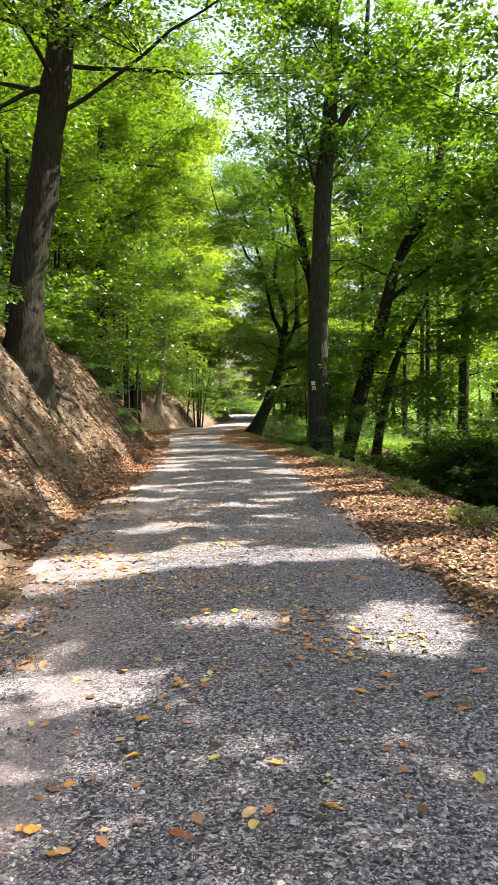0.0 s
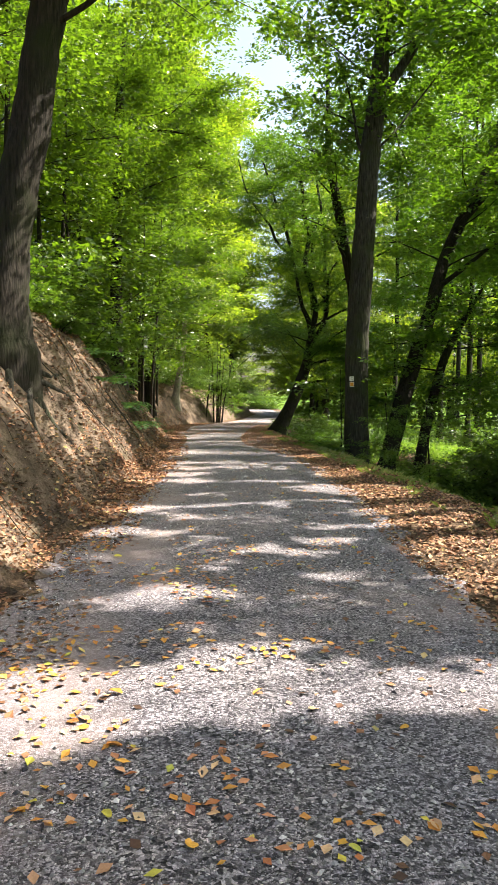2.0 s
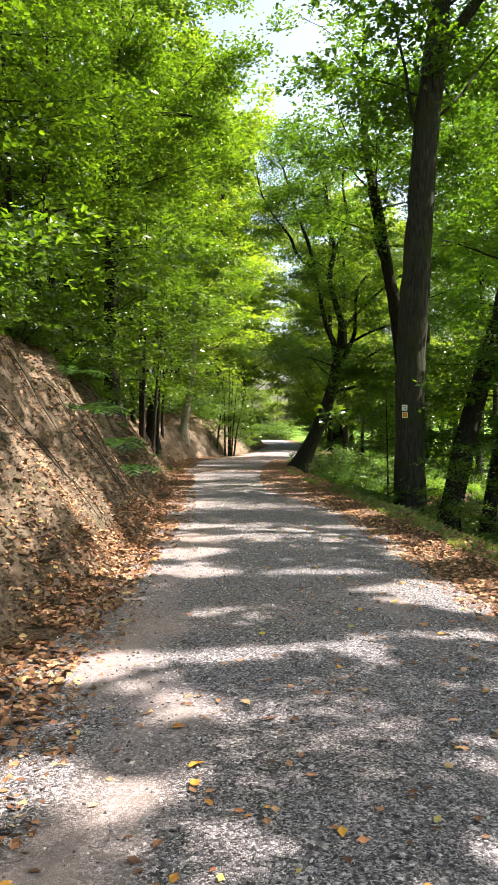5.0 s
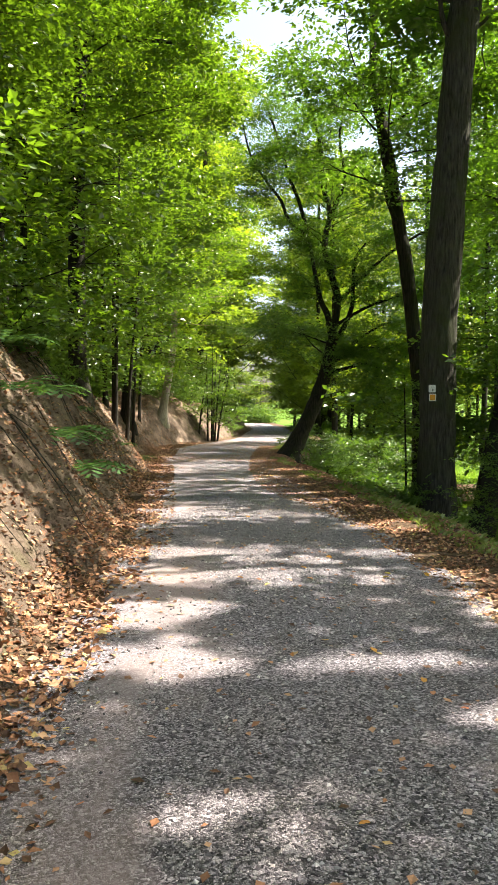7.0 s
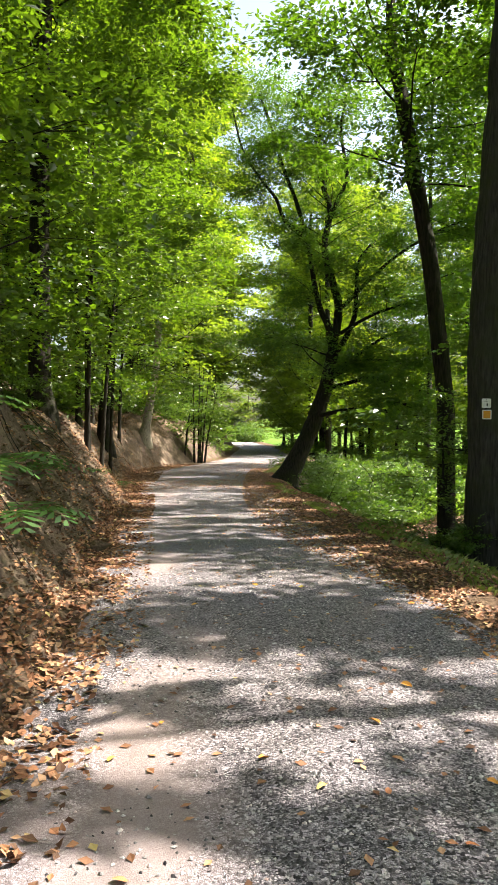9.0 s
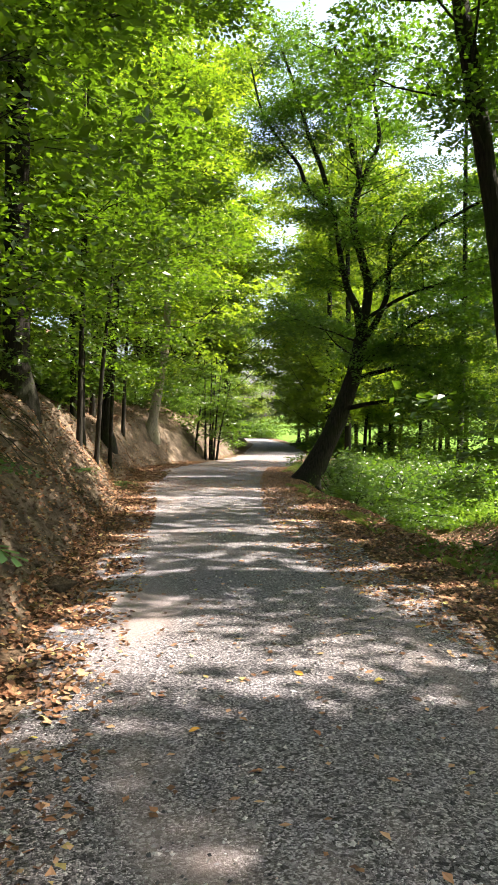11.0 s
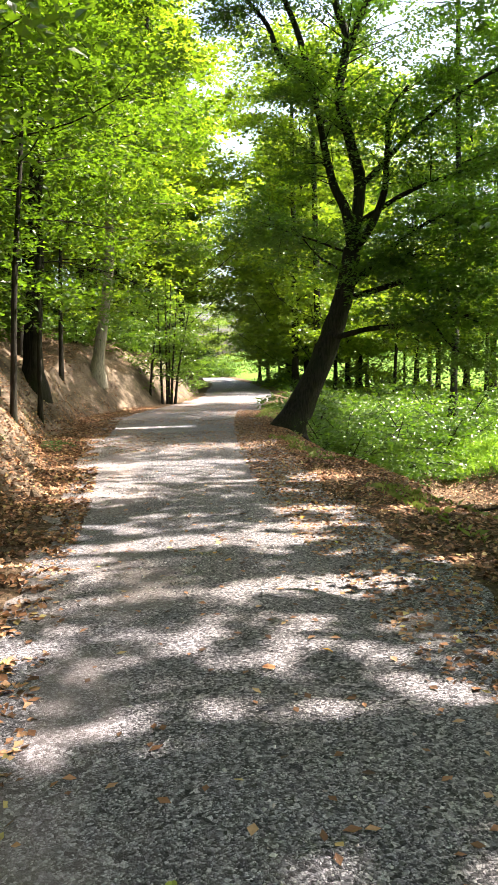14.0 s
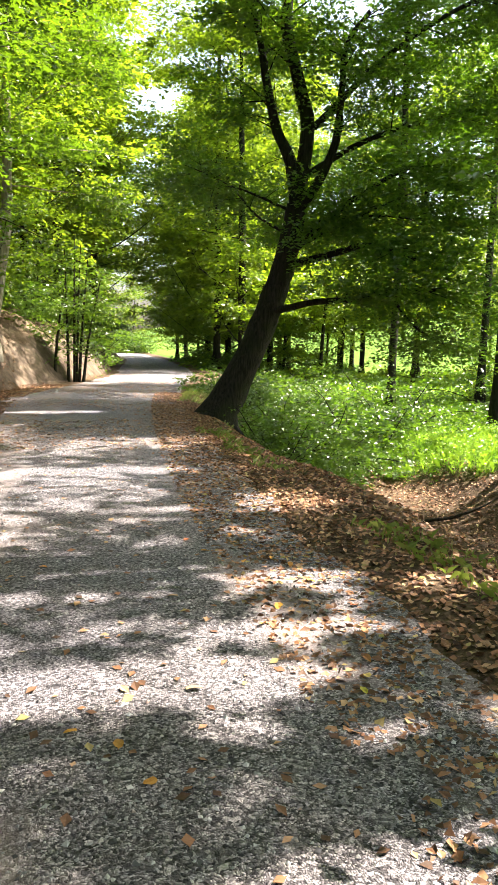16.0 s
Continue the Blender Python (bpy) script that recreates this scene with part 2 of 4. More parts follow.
def tube(path, radii, sides, rng, rough=0.0):
    """Rings of vertices along a path, closed at the tip: verts and quads."""
    path, radii = np.asarray(path), np.asarray(radii)
    n = len(path)
    tan = unit(np.gradient(path, axis=0))
    ref = np.array([0.31, 0.95, 0.05])
    u = unit(np.cross(tan, ref))
    w = np.cross(tan, u)
    ang = np.linspace(0, 2 * np.pi, sides, endpoint=False)
    lump = 1 + rough * (np.sin(2 * ang + rng.uniform(0, 6)) * 0.5 + np.sin(5 * ang + rng.uniform(0, 6)) * 0.35)[None] + rough * 0.5 * rng.normal(size=(n, sides))
    rr = radii[:, None] * lump
    v = path[:, None] + u[:, None] * (np.cos(ang)[None, :, None] * rr[..., None]) + w[:, None] * (np.sin(ang)[None, :, None] * rr[..., None])
    i, j = np.meshgrid(np.arange(n - 1), np.arange(sides), indexing="ij")
    k = (j + 1) % sides
    f = np.stack([i * sides + j, i * sides + k, (i + 1) * sides + k, (i + 1) * sides + j], -1).reshape(-1, 4)
    return v.reshape(-1, 3), f


def joined(pieces):
    vs, fs, at = [], [], 0
    for v, f in pieces:
        vs.append(v), fs.append(f + at)
        at += len(v)
    return np.vstack(vs), np.vstack(fs)


def wander(start, way, length, rng, up=0.0, wobble=0.25, n=6):
    """A bending line for a branch."""
    p, d = [np.array(start, float)], unit(np.array(way, float))
    for _ in range(n):
        d = unit(d + np.array([0, 0, up / n]) + rng.normal(size=3) * wobble / math.sqrt(n) * np.array([1, 1, 0.6]))
        p.append(p[-1] + d * length / n)
    return np.array(p)


def leaves_on(centres, ways, rng, count, long, wide, leaf, droop=0.12, tilt=0.42):
    """Flat sprays of leaves: each spray is a fan of leaves round a twig that starts at a centre."""
    c, d = np.repeat(centres, count, 0), np.repeat(unit(ways * np.array([1, 1, 0.35])), count, 0)
    m = len(c)
    side = unit(np.cross(d, np.array([0, 0, 1.0])))
    u, s = rng.uniform(0, 1, m), rng.uniform(-1, 1, m)
    p = c + d * (u * long)[:, None] + side * (s * wide * (1.05 - 0.6 * u))[:, None]
    p[:, 2] += -droop * u * u * long - 0.12 * np.abs(s) * wide + rng.normal(size=m) * 0.05
    normal = unit(np.array([0, 0, 1.0]) + rng.normal(size=(m, 3)) * tilt)
    axis = d + side * (np.sign(s) * 0.9)[:, None] + rng.normal(size=(m, 3)) * 0.3
    axis = unit(axis - normal * (axis * normal).sum(1, keepdims=True))
    cross = np.cross(normal, axis)
    size = (leaf * rng.uniform(0.7, 1.25, m))[:, None]
    tip = p + axis * size
    mid = p + axis * size * 0.45
    fold = normal * size * rng.uniform(-0.02, 0.14, m)[:, None]
    v = np.stack([p, mid + cross * size * 0.31 + fold, tip - normal * size * 0.08, mid - cross * size * 0.31 + fold], 1)
    return v


def leaf_mesh(name, v, mat):
    return mesh_of(name, v.reshape(-1, 3), np.arange(len(v) * 4).reshape(-1, 4), mat)


# ---- the lie of the land ----
def curve_of(knots, values, width=2.5):
    ys = np.arange(-40, 140, 0.5)
    raw = np.interp(ys, knots, values)
    k = np.exp(-0.5 * (np.arange(-12, 13) * 0.5 / width) ** 2)
    pad = np.concatenate([np.full(12, raw[0]), raw, np.full(12, raw[-1])])
    sm = np.convolve(pad, k / k.sum(), "valid")
    return lambda y: np.interp(y, ys, sm)


road_z = curve_of([-5, 18, 22.5, 26, 41.6, 62, 100], [0, 0.0, -0.02, -0.1, -0.345, -0.45, -0.9])
bank_toe = curve_of([-5, 12, 16, 19, 24, 28, 34, 37, 46, 50, 52.5, 57, 61.5, 66, 72, 85, 100], [-1.6, -1.55, -1.5, -1.3, -1.45, -1.65, -2.1, -2.5, -2.5, -1.6, -0.4, 0.6, 1.7, 2.1, 2.5, 3.8, 5.0], 1.0)
road_left = curve_of([-5, 12, 18, 24, 30, 37, 46, 50, 52.5, 57, 61.5, 66, 72, 85, 100], [-1.4, -1.35, -1.05, -1.2, -1.25, -1.7, -1.6, -0.8, 0.3, 1.3, 2.3, 2.7, 3.1, 4.4, 5.6], 1.0)
road_right = curve_of([-5, 9, 14, 19, 24, 28, 32, 37, 41.4, 46, 53, 62, 68.5, 85, 100], [1.7, 1.7, 1.95, 1.9, 1.7, 1.65, 1.75, 2.1, 2.5, 3.0, 4.2, 6.0, 6.9, 8.2, 9.4], 1.2)
verge_edge = curve_of([-5, 12, 15.5, 20, 23.5, 26, 30, 34.6, 41.4, 46, 53, 62, 68.5, 85, 100], [3.0, 3.1, 3.15, 2.9, 2.9, 2.7, 2.6, 2.4, 2.55, 3.4, 4.9, 6.9, 7.9, 9.4, 10.8], 1.2)
bank_rise = curve_of([-5, 20, 26, 45, 52, 60, 80], [1.9, 1.9, 1.4, 1.2, 1.1, 1.1, 1.0])


def lattice(ix, iy, salt):
    h = (ix.astype(np.int64) * 374761393 + iy.astype(np.int64) * 668265263 + salt * 974711) & 0x7FFFFFFF
    h = ((h ^ (h >> 13)) * 1274126177) & 0x7FFFFFFF
    return ((h ^ (h >> 16)) & 0xFFFF) / 65535.0


def rough_ground(x, y, size, salt=0):
    """Smooth value noise from -1 to 1 with bumps of that size."""
    fx, fy = x / size, y / size
    ix, iy = np.floor(fx), np.floor(fy)
    u, v = fx - ix, fy - iy
    u, v = u * u * (3 - 2 * u), v * v * (3 - 2 * v)
    a, b = lattice(ix, iy, salt), lattice(ix + 1, iy, salt)
    c, d = lattice(ix, iy + 1, salt), lattice(ix + 1, iy + 1, salt)
    return 2 * ((a * (1 - u) + b * u) * (1 - v) + (c * (1 - u) + d * u) * v) - 1


def ease(s):
    s = np.clip(s, 0, 1)
    return s * s * (3 - 2 * s)


def land(x, y):
    x, y = np.asarray(x, float), np.asarray(y, float)
    z = road_z(y).copy()
    mid, half = (road_left(y) + road_right(y)) / 2, (road_right(y) - road_left(y)) / 2
    q = np.clip((x - mid) / half, -1, 1)
    z = z + 0.03 * (1 - q * q) - 0.012 * (np.exp(-((q + 0.5) / 0.2) ** 2) + np.exp(-((q - 0.45) / 0.2) ** 2))
    z = z + 0.008 * rough_ground(x, y, 0.5, 3) + 0.005 * rough_ground(x, y, 0.17, 4)
    d = np.maximum(bank_toe(y) + 0.18 * rough_ground(0 * x, y, 1.3, 8) - x, 0)
    top = bank_rise(y)
    run = d * d / (d + 0.1)
    up = np.where(run < top, 1.45 * run, 1.45 * top + 0.5 * (run - top))
    up = np.where(d > 30, 1.45 * top + 0.5 * (30 - top) + 0.12 * (d - 30), up)
    lump = np.minimum(0.24, 0.2 * d)
    up = up + lump * (rough_ground(x, y, 1.6, 11) + 0.6 * rough_ground(x, y, 0.6, 12) + 0.45 * rough_ground(x, y, 0.3, 13) + 0.35 * rough_ground(x * 0.4, y + 0.5 * x, 0.45, 14))
    e = np.maximum(x - verge_edge(y) - 0.2 * rough_ground(0 * x, y, 1.6, 9), 0)
    down = -2.05 * ease(e / 3.2) + 0.95 * ease((e - 5.2) / 2.2) + 0.25 * np.maximum(e - 30, 0) - 0.13 * np.maximum(e - 90, 0)
    down = down + np.minimum(0.12, 0.1 * e) * (rough_ground(x, y, 1.8, 21) + 0.5 * rough_ground(x, y, 0.5, 22))
    side = np.clip((x - road_right(y)) / 0.5, 0, 1) * (e < 1)
    return z + up + down + 0.03 * side * rough_ground(x, y, 0.35, 31) + 0.02 * side


def steps(*pieces):
    return np.unique(np.concatenate([np.arange(a, b, s) for a, b, s in pieces]).round(3))


def grid_mesh(name, xs, ys, mat):
    gx, gy = np.meshgrid(xs, ys)
    v = np.stack([gx, gy, land(gx, gy)], -1).reshape(-1, 3)
    w, h = len(xs), len(ys)
    i, j = np.meshgrid(np.arange(h - 1), np.arange(w - 1), indexing="ij")
    a = i * w + j
    return mesh_of(name, v, np.stack([a, a + 1, a + 1 + w, a + w], -1).reshape(-1, 4), mat, True)


def build_ground():
    xs = steps((-900, -100, 100), (-100, -30, 10), (-30, -8, 1.0), (-8, -5, 0.3), (-5, 3.2, 0.1), (3.2, 9, 0.2), (9, 30, 0.7), (30, 100, 10), (100, 901, 100))
    ys = steps((-900, -100, 100), (-100, -10, 8), (-10, 2, 1), (2, 40, 0.16), (40, 70, 0.35), (70, 120, 2), (120, 200, 20), (200, 901, 100))
    me = grid_mesh("ground", xs, ys, SOIL)
    co = np.empty(len(me.vertices) * 3, np.float32)
    me.vertices.foreach_get("co", co)
    co = co.reshape(-1, 3)
    e = co[:, 0] - verge_edge(co[:, 1])
    f = ease((e - 5.0 - 2.4 * ease((44 - co[:, 1]) / 6) - 0.8 * rough_ground(co[:, 0], co[:, 1], 2.0, 5)) / 1.2)
    # the gravel's own ground sinks below the road sheet
    at = me.attributes.new("meadow", "FLOAT", "POINT")
    at.data.foreach_set("value", f.astype(np.float32))
    inside = (co[:, 0] > road_left(co[:, 1]) + 0.1) & (co[:, 0] < road_right(co[:, 1]) - 0.1) & (co[:, 1] > -30) & (co[:, 1] < 130)
    co[inside, 2] -= 0.05
    me.vertices.foreach_set("co", co.ravel())
    me.update()
    tagged(new("ground", me), "brown forest soil with litter, steep bank and green meadow", "ground", kind="structure")


def build_road():
    ys = steps((-30, 0, 1), (0, 62, 0.14), (62, 130.1, 0.5))
    n = 48
    s = np.linspace(0, 1, n)
    left = road_left(ys) - 0.12 + 0.12 * rough_ground(0 * ys, ys, 0.6, 41) + 0.07 * rough_ground(0 * ys, ys, 0.2, 42)
    right = road_right(ys) + 0.12 + 0.14 * rough_ground(0 * ys, ys, 0.7, 43) + 0.07 * rough_ground(0 * ys, ys, 0.2, 44)
    gx = left[:, None] + (right - left)[:, None] * s[None]
    gy = np.repeat(ys[:, None], n, 1)
    gz = land(gx, gy) + 0.012 - 0.035 * (np.abs(s - 0.5) > 0.499)[None]
    i, j = np.meshgrid(np.arange(len(ys) - 1), np.arange(n - 1), indexing="ij")
    a = i * n + j
    me = mesh_of("road", np.stack([gx, gy, gz], -1).reshape(-1, 3), np.stack([a, a + 1, a + 1 + n, a + n], -1).reshape(-1, 4), ROAD, True)
    dust = 0.26 * np.exp(-((s - 0.22) / 0.14) ** 2) + 0.14 * np.exp(-((s - 0.78) / 0.1) ** 2) + 0.24 * np.exp(-(s / 0.07) ** 2) + 0.2 * np.exp(-((1 - s) / 0.06) ** 2)
    at = me.attributes.new("dust", "FLOAT", "POINT")
    at.data.foreach_set("value", np.repeat(dust[None], len(ys), 0).ravel().astype(np.float32))
    tagged(new("road", me), "dark grey gravel forest road with dusty wheel tracks", "road", kind="structure")


build_ground()
build_road()


# ---- trees ----
# gaps in the roof of leaves, as the sunny places on the ground below them: x, y, half width, half length
SUNNY = [(0.3, 6.5, 2.6, 0.42), (-1.5, 6.2, 1.0, 0.5), (-0.5, 8.1, 0.5, 0.2), (0.2, 4.5, 0.4, 0.25), (1.25, 4.4, 0.5, 0.8), (0.3, 27.8, 1.1, 0.3), (0.9, 26.4, 0.7, 0.3), (1.5, 11.0, 0.7, 0.25), (-0.6, 12.4, 0.7, 0.2), (-0.2, 17.6, 1.2, 0.35), (-0.5, 18.7, 0.9, 0.35), (-1.0, 16.4, 1.0, 0.45),
         (-0.9, 15.3, 0.8, 0.35), (0.8, 15.2, 0.5, 0.2), (1.7, 18.6, 0.6, 0.25), (1.7, 14.4, 0.8, 0.3), (2.3, 11.5, 0.8, 1.0), (2.4, 20.5, 0.5, 0.7), (0.6, 9.6, 0.7, 0.2), (-0.3, 33.4, 2.0, 0.3),
         (2.2, 6.0, 0.6, 1.1), (2.4, 9.2, 0.7, 1.6), (2.4, 13.8, 0.7, 1.0), (2.3, 16.6, 0.6, 0.8), (-3.0, 15.9, 0.7, 0.8), (-2.1, 16.6, 0.8, 0.9), (-2.0, 9.4, 0.5, 0.8), (-0.6, 41.5, 1.2, 0.4), (-1.2, 50.5, 1.0, 0.6), (3.2, 59.5, 2.2, 0.6), (0.9, 63.0, 1.6, 2.0),
         (5.4, 69.0, 2.6, 3.0), (1.0, 28.2, 0.5, 0.25), (-0.9, 27.4, 0.35, 0.45), (2.2, 24.0, 0.6, 0.4), (2.0, 31.5, 0.5, 0.5), (12.5, 46.0, 6.0, 8.0)]
SLOPE = np.array(TO_SUN) / TO_SUN.z


def lit_below(p):
    """Which points lie on the sun's way to one of the sunny places."""
    g = p - SLOPE[None] * (p[:, 2] - road_z(p[:, 1]))[:, None]
    hit = np.zeros(len(p), bool)
    wob = 0.25 * rough_ground(g[:, 0], g[:, 1], 0.7, 77)
    for x, y, a, b in SUNNY:
        hit |= ((g[:, 0] - x) / a) ** 2 + ((g[:, 1] - y) / b) ** 2 < 1 + 2 * wob
    # and many small chance gaps, finer and more of them where the wood opens towards the meadow
    gx, gy = g[:, 0], g[:, 1]
    coarse = 0.7 * rough_ground(gx, gy * 1.7, 1.0, 78) + rough_ground(gx, gy * 1.6, 0.42, 79)
    fine = 0.6 * rough_ground(gx, gy * 1.5, 0.5, 80) + rough_ground(gx, gy * 1.3, 0.2, 81)
    far = ease((gy - 19) / 4)
    limit = np.interp(gy, [3, 5.5, 6.5, 9, 13, 19, 21.5, 23.5, 25.5, 29, 32, 34, 40, 46, 60], [0.8, 0.75, 0.55, 0.5, 0.55, 0.66, 0.5, 0.45, 0.25, 0.3, 0.75, 0.8, 1.0, 0.95, 0.8])
    limit = limit + 0.6 * ((gx < -1.5) & (gx > np.where(gy < 19, -9.5, -4.2)))
    hit |= coarse * (1 - far) + fine * far > limit
    return hit


def make_tree(place, trunk, radii, rng, bark_mat, leaf_mat, label, limbs=(), reach=(3.0, 1.2), first=0.4, count=12, sprays=6, per=26, leaf=0.13,
              rise=0.5, group="", flare=1.0, sink=0.5, cut=False, name="tree", limb_radius=0.35, keep=None, spray=(1.0, 0.5), category="tree", bushy=2.1):
    """A tree at place. trunk: points from its foot; limbs: own lines of points with a radius; count: further limbs grown by chance."""
    ob = base_of(name, place, label, category, group)
    path, rad = smooth_path(trunk, radii)
    h = np.linalg.norm(path - path[0], axis=1)
    rad = rad * (1 + 0.75 * flare * np.exp(-h / 0.28))
    path = np.vstack([path[0] - [0, 0, sink], path])
    rad = np.concatenate([[rad[0] * 1.15], rad])
    part("trunk", mesh_of("trunk", *tube(path, rad, 16 if rad[3] > 0.12 else 8, rng, 0.09), bark_mat, True), ob)
    grown = []
    for pts, r0 in limbs:
        lp, lr = smooth_path(pts, np.linspace(r0, r0 * 0.35, len(pts)), 4)
        part("limb", mesh_of("limb", *tube(lp, lr, 9, rng, 0.08), bark_mat, True), ob)
        grown.append((lp, r0 * 0.5, 0.34))
    total = len(path)
    for i in range(count):
        s = first + (1 - first) * (i + rng.uniform(0, 0.9)) / max(count, 1)
        k = min(int(s * (total - 1)), total - 2)
        turn = i * 2.4 + rng.uniform(-0.5, 0.5)
        long = (reach[0] + (reach[1] - reach[0]) * (s - first) / (1 - first)) * rng.uniform(0.7, 1.2)
        lp = wander(path[k], (math.cos(turn), math.sin(turn), rise * rng.uniform(0.3, 1.2)), long, rng, rng.uniform(-0.3, 0.35), 0.35, 7)
        r0 = max(rad[k] * limb_radius, 0.012)
        part("limb", mesh_of("limb", *tube(lp, np.linspace(r0, 0.008, len(lp)), 6, rng, 0.05), bark_mat, True), ob)
        grown.append((lp, r0, 0.25))
    twigs, centres, ways = [], [], []
    for lp, r0, bare in grown:
        n = len(lp)
        length = np.linalg.norm(np.diff(lp, axis=0), axis=1).sum()
        for j in range(max(3, int(length * bushy))):
            k = min(int(n * (bare + (1 - bare) * rng.uniform())), n - 2)
            t = unit(lp[k + 1] - lp[k])
            turn = np.array([rng.normal(), rng.normal(), 0.25 * rng.normal()])
            b = wander(lp[k], t * 0.7 + unit(turn), rng.uniform(0.5, 0.9) * (0.5 + 0.25 * length), rng, -0.15, 0.3, 4)
            twigs.append(tube(b[::2], np.linspace(max(r0 * 0.3, 0.008), 0.004, 3), 3, rng))
            for _ in range(sprays):
                i = rng.integers(1, 5)
                centres.append(b[i] + rng.normal(size=3) * 0.12)
                ways.append(b[i] - b[i - 1] + rng.normal(size=3) * 0.12)
    if twigs:
        tagged(part("twig_work", mesh_of("twig_work", *joined(twigs), bark_mat, True), ob), kind="stuff")
        centres, ways = np.array(centres), np.array(ways)
        if keep is not None:
            ok = keep(centres + np.array(place))
            centres, ways = centres[ok], ways[ok]
        v = leaves_on(centres, ways, rng, per, spray[0], spray[1], leaf)
        if cut:
            v = v[~lit_below(v[:, 0] + np.array(place))]
        part("crown", leaf_mesh("crown", v, leaf_mat), ob)
    return ob


def from_world(points, place):
    return [tuple(np.array(p) - np.array(place)) for p in points]


def foot(x, y, sink=0.0):
    return (x, y, float(land(np.array([x]), np.array([y]))[0]) - sink)


def named_tree(points, radii, limbs=(), **more):
    """A tree whose trunk and main limbs follow lines known in the place."""
    p0 = foot(points[0][0], points[0][1], 0.02)
    trunk = [(0, 0, 0)] + from_world(points[1:], p0)
    return make_tree(p0, trunk, radii, limbs=[(from_world(q, p0), r) for q, r in limbs], **more)


rng = np.random.default_rng(5)
# the leaning tree at the edge of the road
named_tree([(3.2, 41.4, -0.6), (3.96, 41.4, 0.98), (4.4, 41.4, 2.01), (4.71, 41.4, 2.9), (4.89, 41.4, 3.66), (5, 41.4, 4.34)], [0.4, 0.32, 0.3, 0.27, 0.25, 0.22],
           [([(5, 41.4, 4.34), (4.88, 41.52, 5.27), (4.57, 41.65, 6), (4.38, 41.78, 6.86), (4.22, 41.9, 7.84), (4.07, 42, 8.72)], 0.16),
            ([(4.07, 42, 8.72), (3.28, 42.16, 9.4), (2.93, 42.32, 10.29), (2.4, 42.48, 11), (1.67, 42.64, 12.22), (1.28, 42.8, 13.81)], 0.085),
            ([(4.07, 42, 8.72), (3.71, 42.2, 10.13), (3.26, 42.4, 11.38), (2.69, 42.6, 13.32), (2.32, 42.8, 14.42)], 0.1),
            ([(5, 41.4, 4.34), (5.22, 41.4, 5.99), (4.99, 41.4, 6.92), (4.66, 41.4, 8.24), (4.89, 41.52, 9.64), (4.62, 41.65, 10.67), (4.5, 41.78, 12.39), (4.03, 41.9, 14.09)], 0.17),
            ([(4.87, 41.4, 9.34), (5.15, 41.25, 10.05), (5.42, 41.1, 10.84), (5.15, 40.95, 12.38), (5.31, 40.8, 13.61)], 0.1),
            ([(5, 41.3, 4.2), (5.42, 41.1, 4.86), (5.71, 40.9, 5.67), (5.73, 40.7, 6.55), (5.74, 40.5, 7.5), (6.14, 40.3, 8.13)], 0.12),
            ([(4.9, 41.2, 3.32), (5.59, 40.58, 4.06), (6.16, 39.95, 4.52), (6.68, 39.33, 4.82), (7.22, 38.7, 4.84)], 0.075),
            ([(4.78, 41.2, 3.01), (5.57, 40.45, 3.21), (5.92, 39.7, 3.32), (6.22, 38.95, 3.2), (6.42, 38.2, 2.92)], 0.085),
            ([(4.54, 41.2, 2), (5.22, 40.45, 2.18), (5.96, 39.7, 2.23), (6.38, 38.95, 2.38), (6.87, 38.2, 2.35)], 0.085),
            ([(5.0, 41.3, 4.9), (6.4, 40.6, 5.7), (7.9, 39.8, 6.1), (9.3, 39.2, 6.3)], 0.075),
            ([(5.3, 41.2, 6.0), (6.9, 41.0, 7.6), (8.4, 40.6, 8.6), (9.8, 40.4, 9.2)], 0.08),
            ([(6.28, 39, 2.34), (6.62, 38.6, 1.7), (7.3, 38.2, 1.22)], 0.035)],
           rng=rng, bark_mat=BARK_DARK, leaf_mat=LEAF, label="dark leaning beech with forked limbs at the road edge", count=5, first=0.72, reach=(4.0, 3.6), limb_radius=0.17,
           rise=0.35, sprays=9, per=38, leaf=0.105, bushy=4.0, cut=True, name="leaning_tree", flare=0.7)
# the tall tree that carries the trail signs
named_tree([(4.19, 24.6, -0.34), (4.13, 24.6, 1.63), (4.16, 24.6, 3.33), (4.25, 24.6, 5.01), (4.36, 24.6, 6.68), (4.46, 24.6, 8.34), (4.65, 24.6, 9.99), (4.8, 24.6, 11.62), (4.89, 24.6, 13.24), (5.1, 24.7, 16), (5.2, 24.7, 19)],
           [0.37, 0.345, 0.34, 0.335, 0.31, 0.3, 0.28, 0.22, 0.19, 0.12, 0.04],
           [([(4.69, 24.6, 9.91), (5.27, 24.6, 10.74), (5.76, 24.6, 11.49), (5.96, 24.6, 12.3), (5.98, 24.6, 13.28), (6.2, 24.6, 16)], 0.15),
            ([(4.45, 24.6, 8.2), (4.1, 24.5, 8.6), (3.9, 24.4, 9.6), (3.4, 23.9, 10.8)], 0.06)],
           rng=rng, bark_mat=BARK_OAK, leaf_mat=LEAF, label="tall grooved-bark tree carrying two small trail signs", count=16, first=0.5, reach=(5.0, 3.6), sprays=7, per=28, limb_radius=0.14, bushy=2.4,
           leaf=0.16, cut=True, flare=0.6)
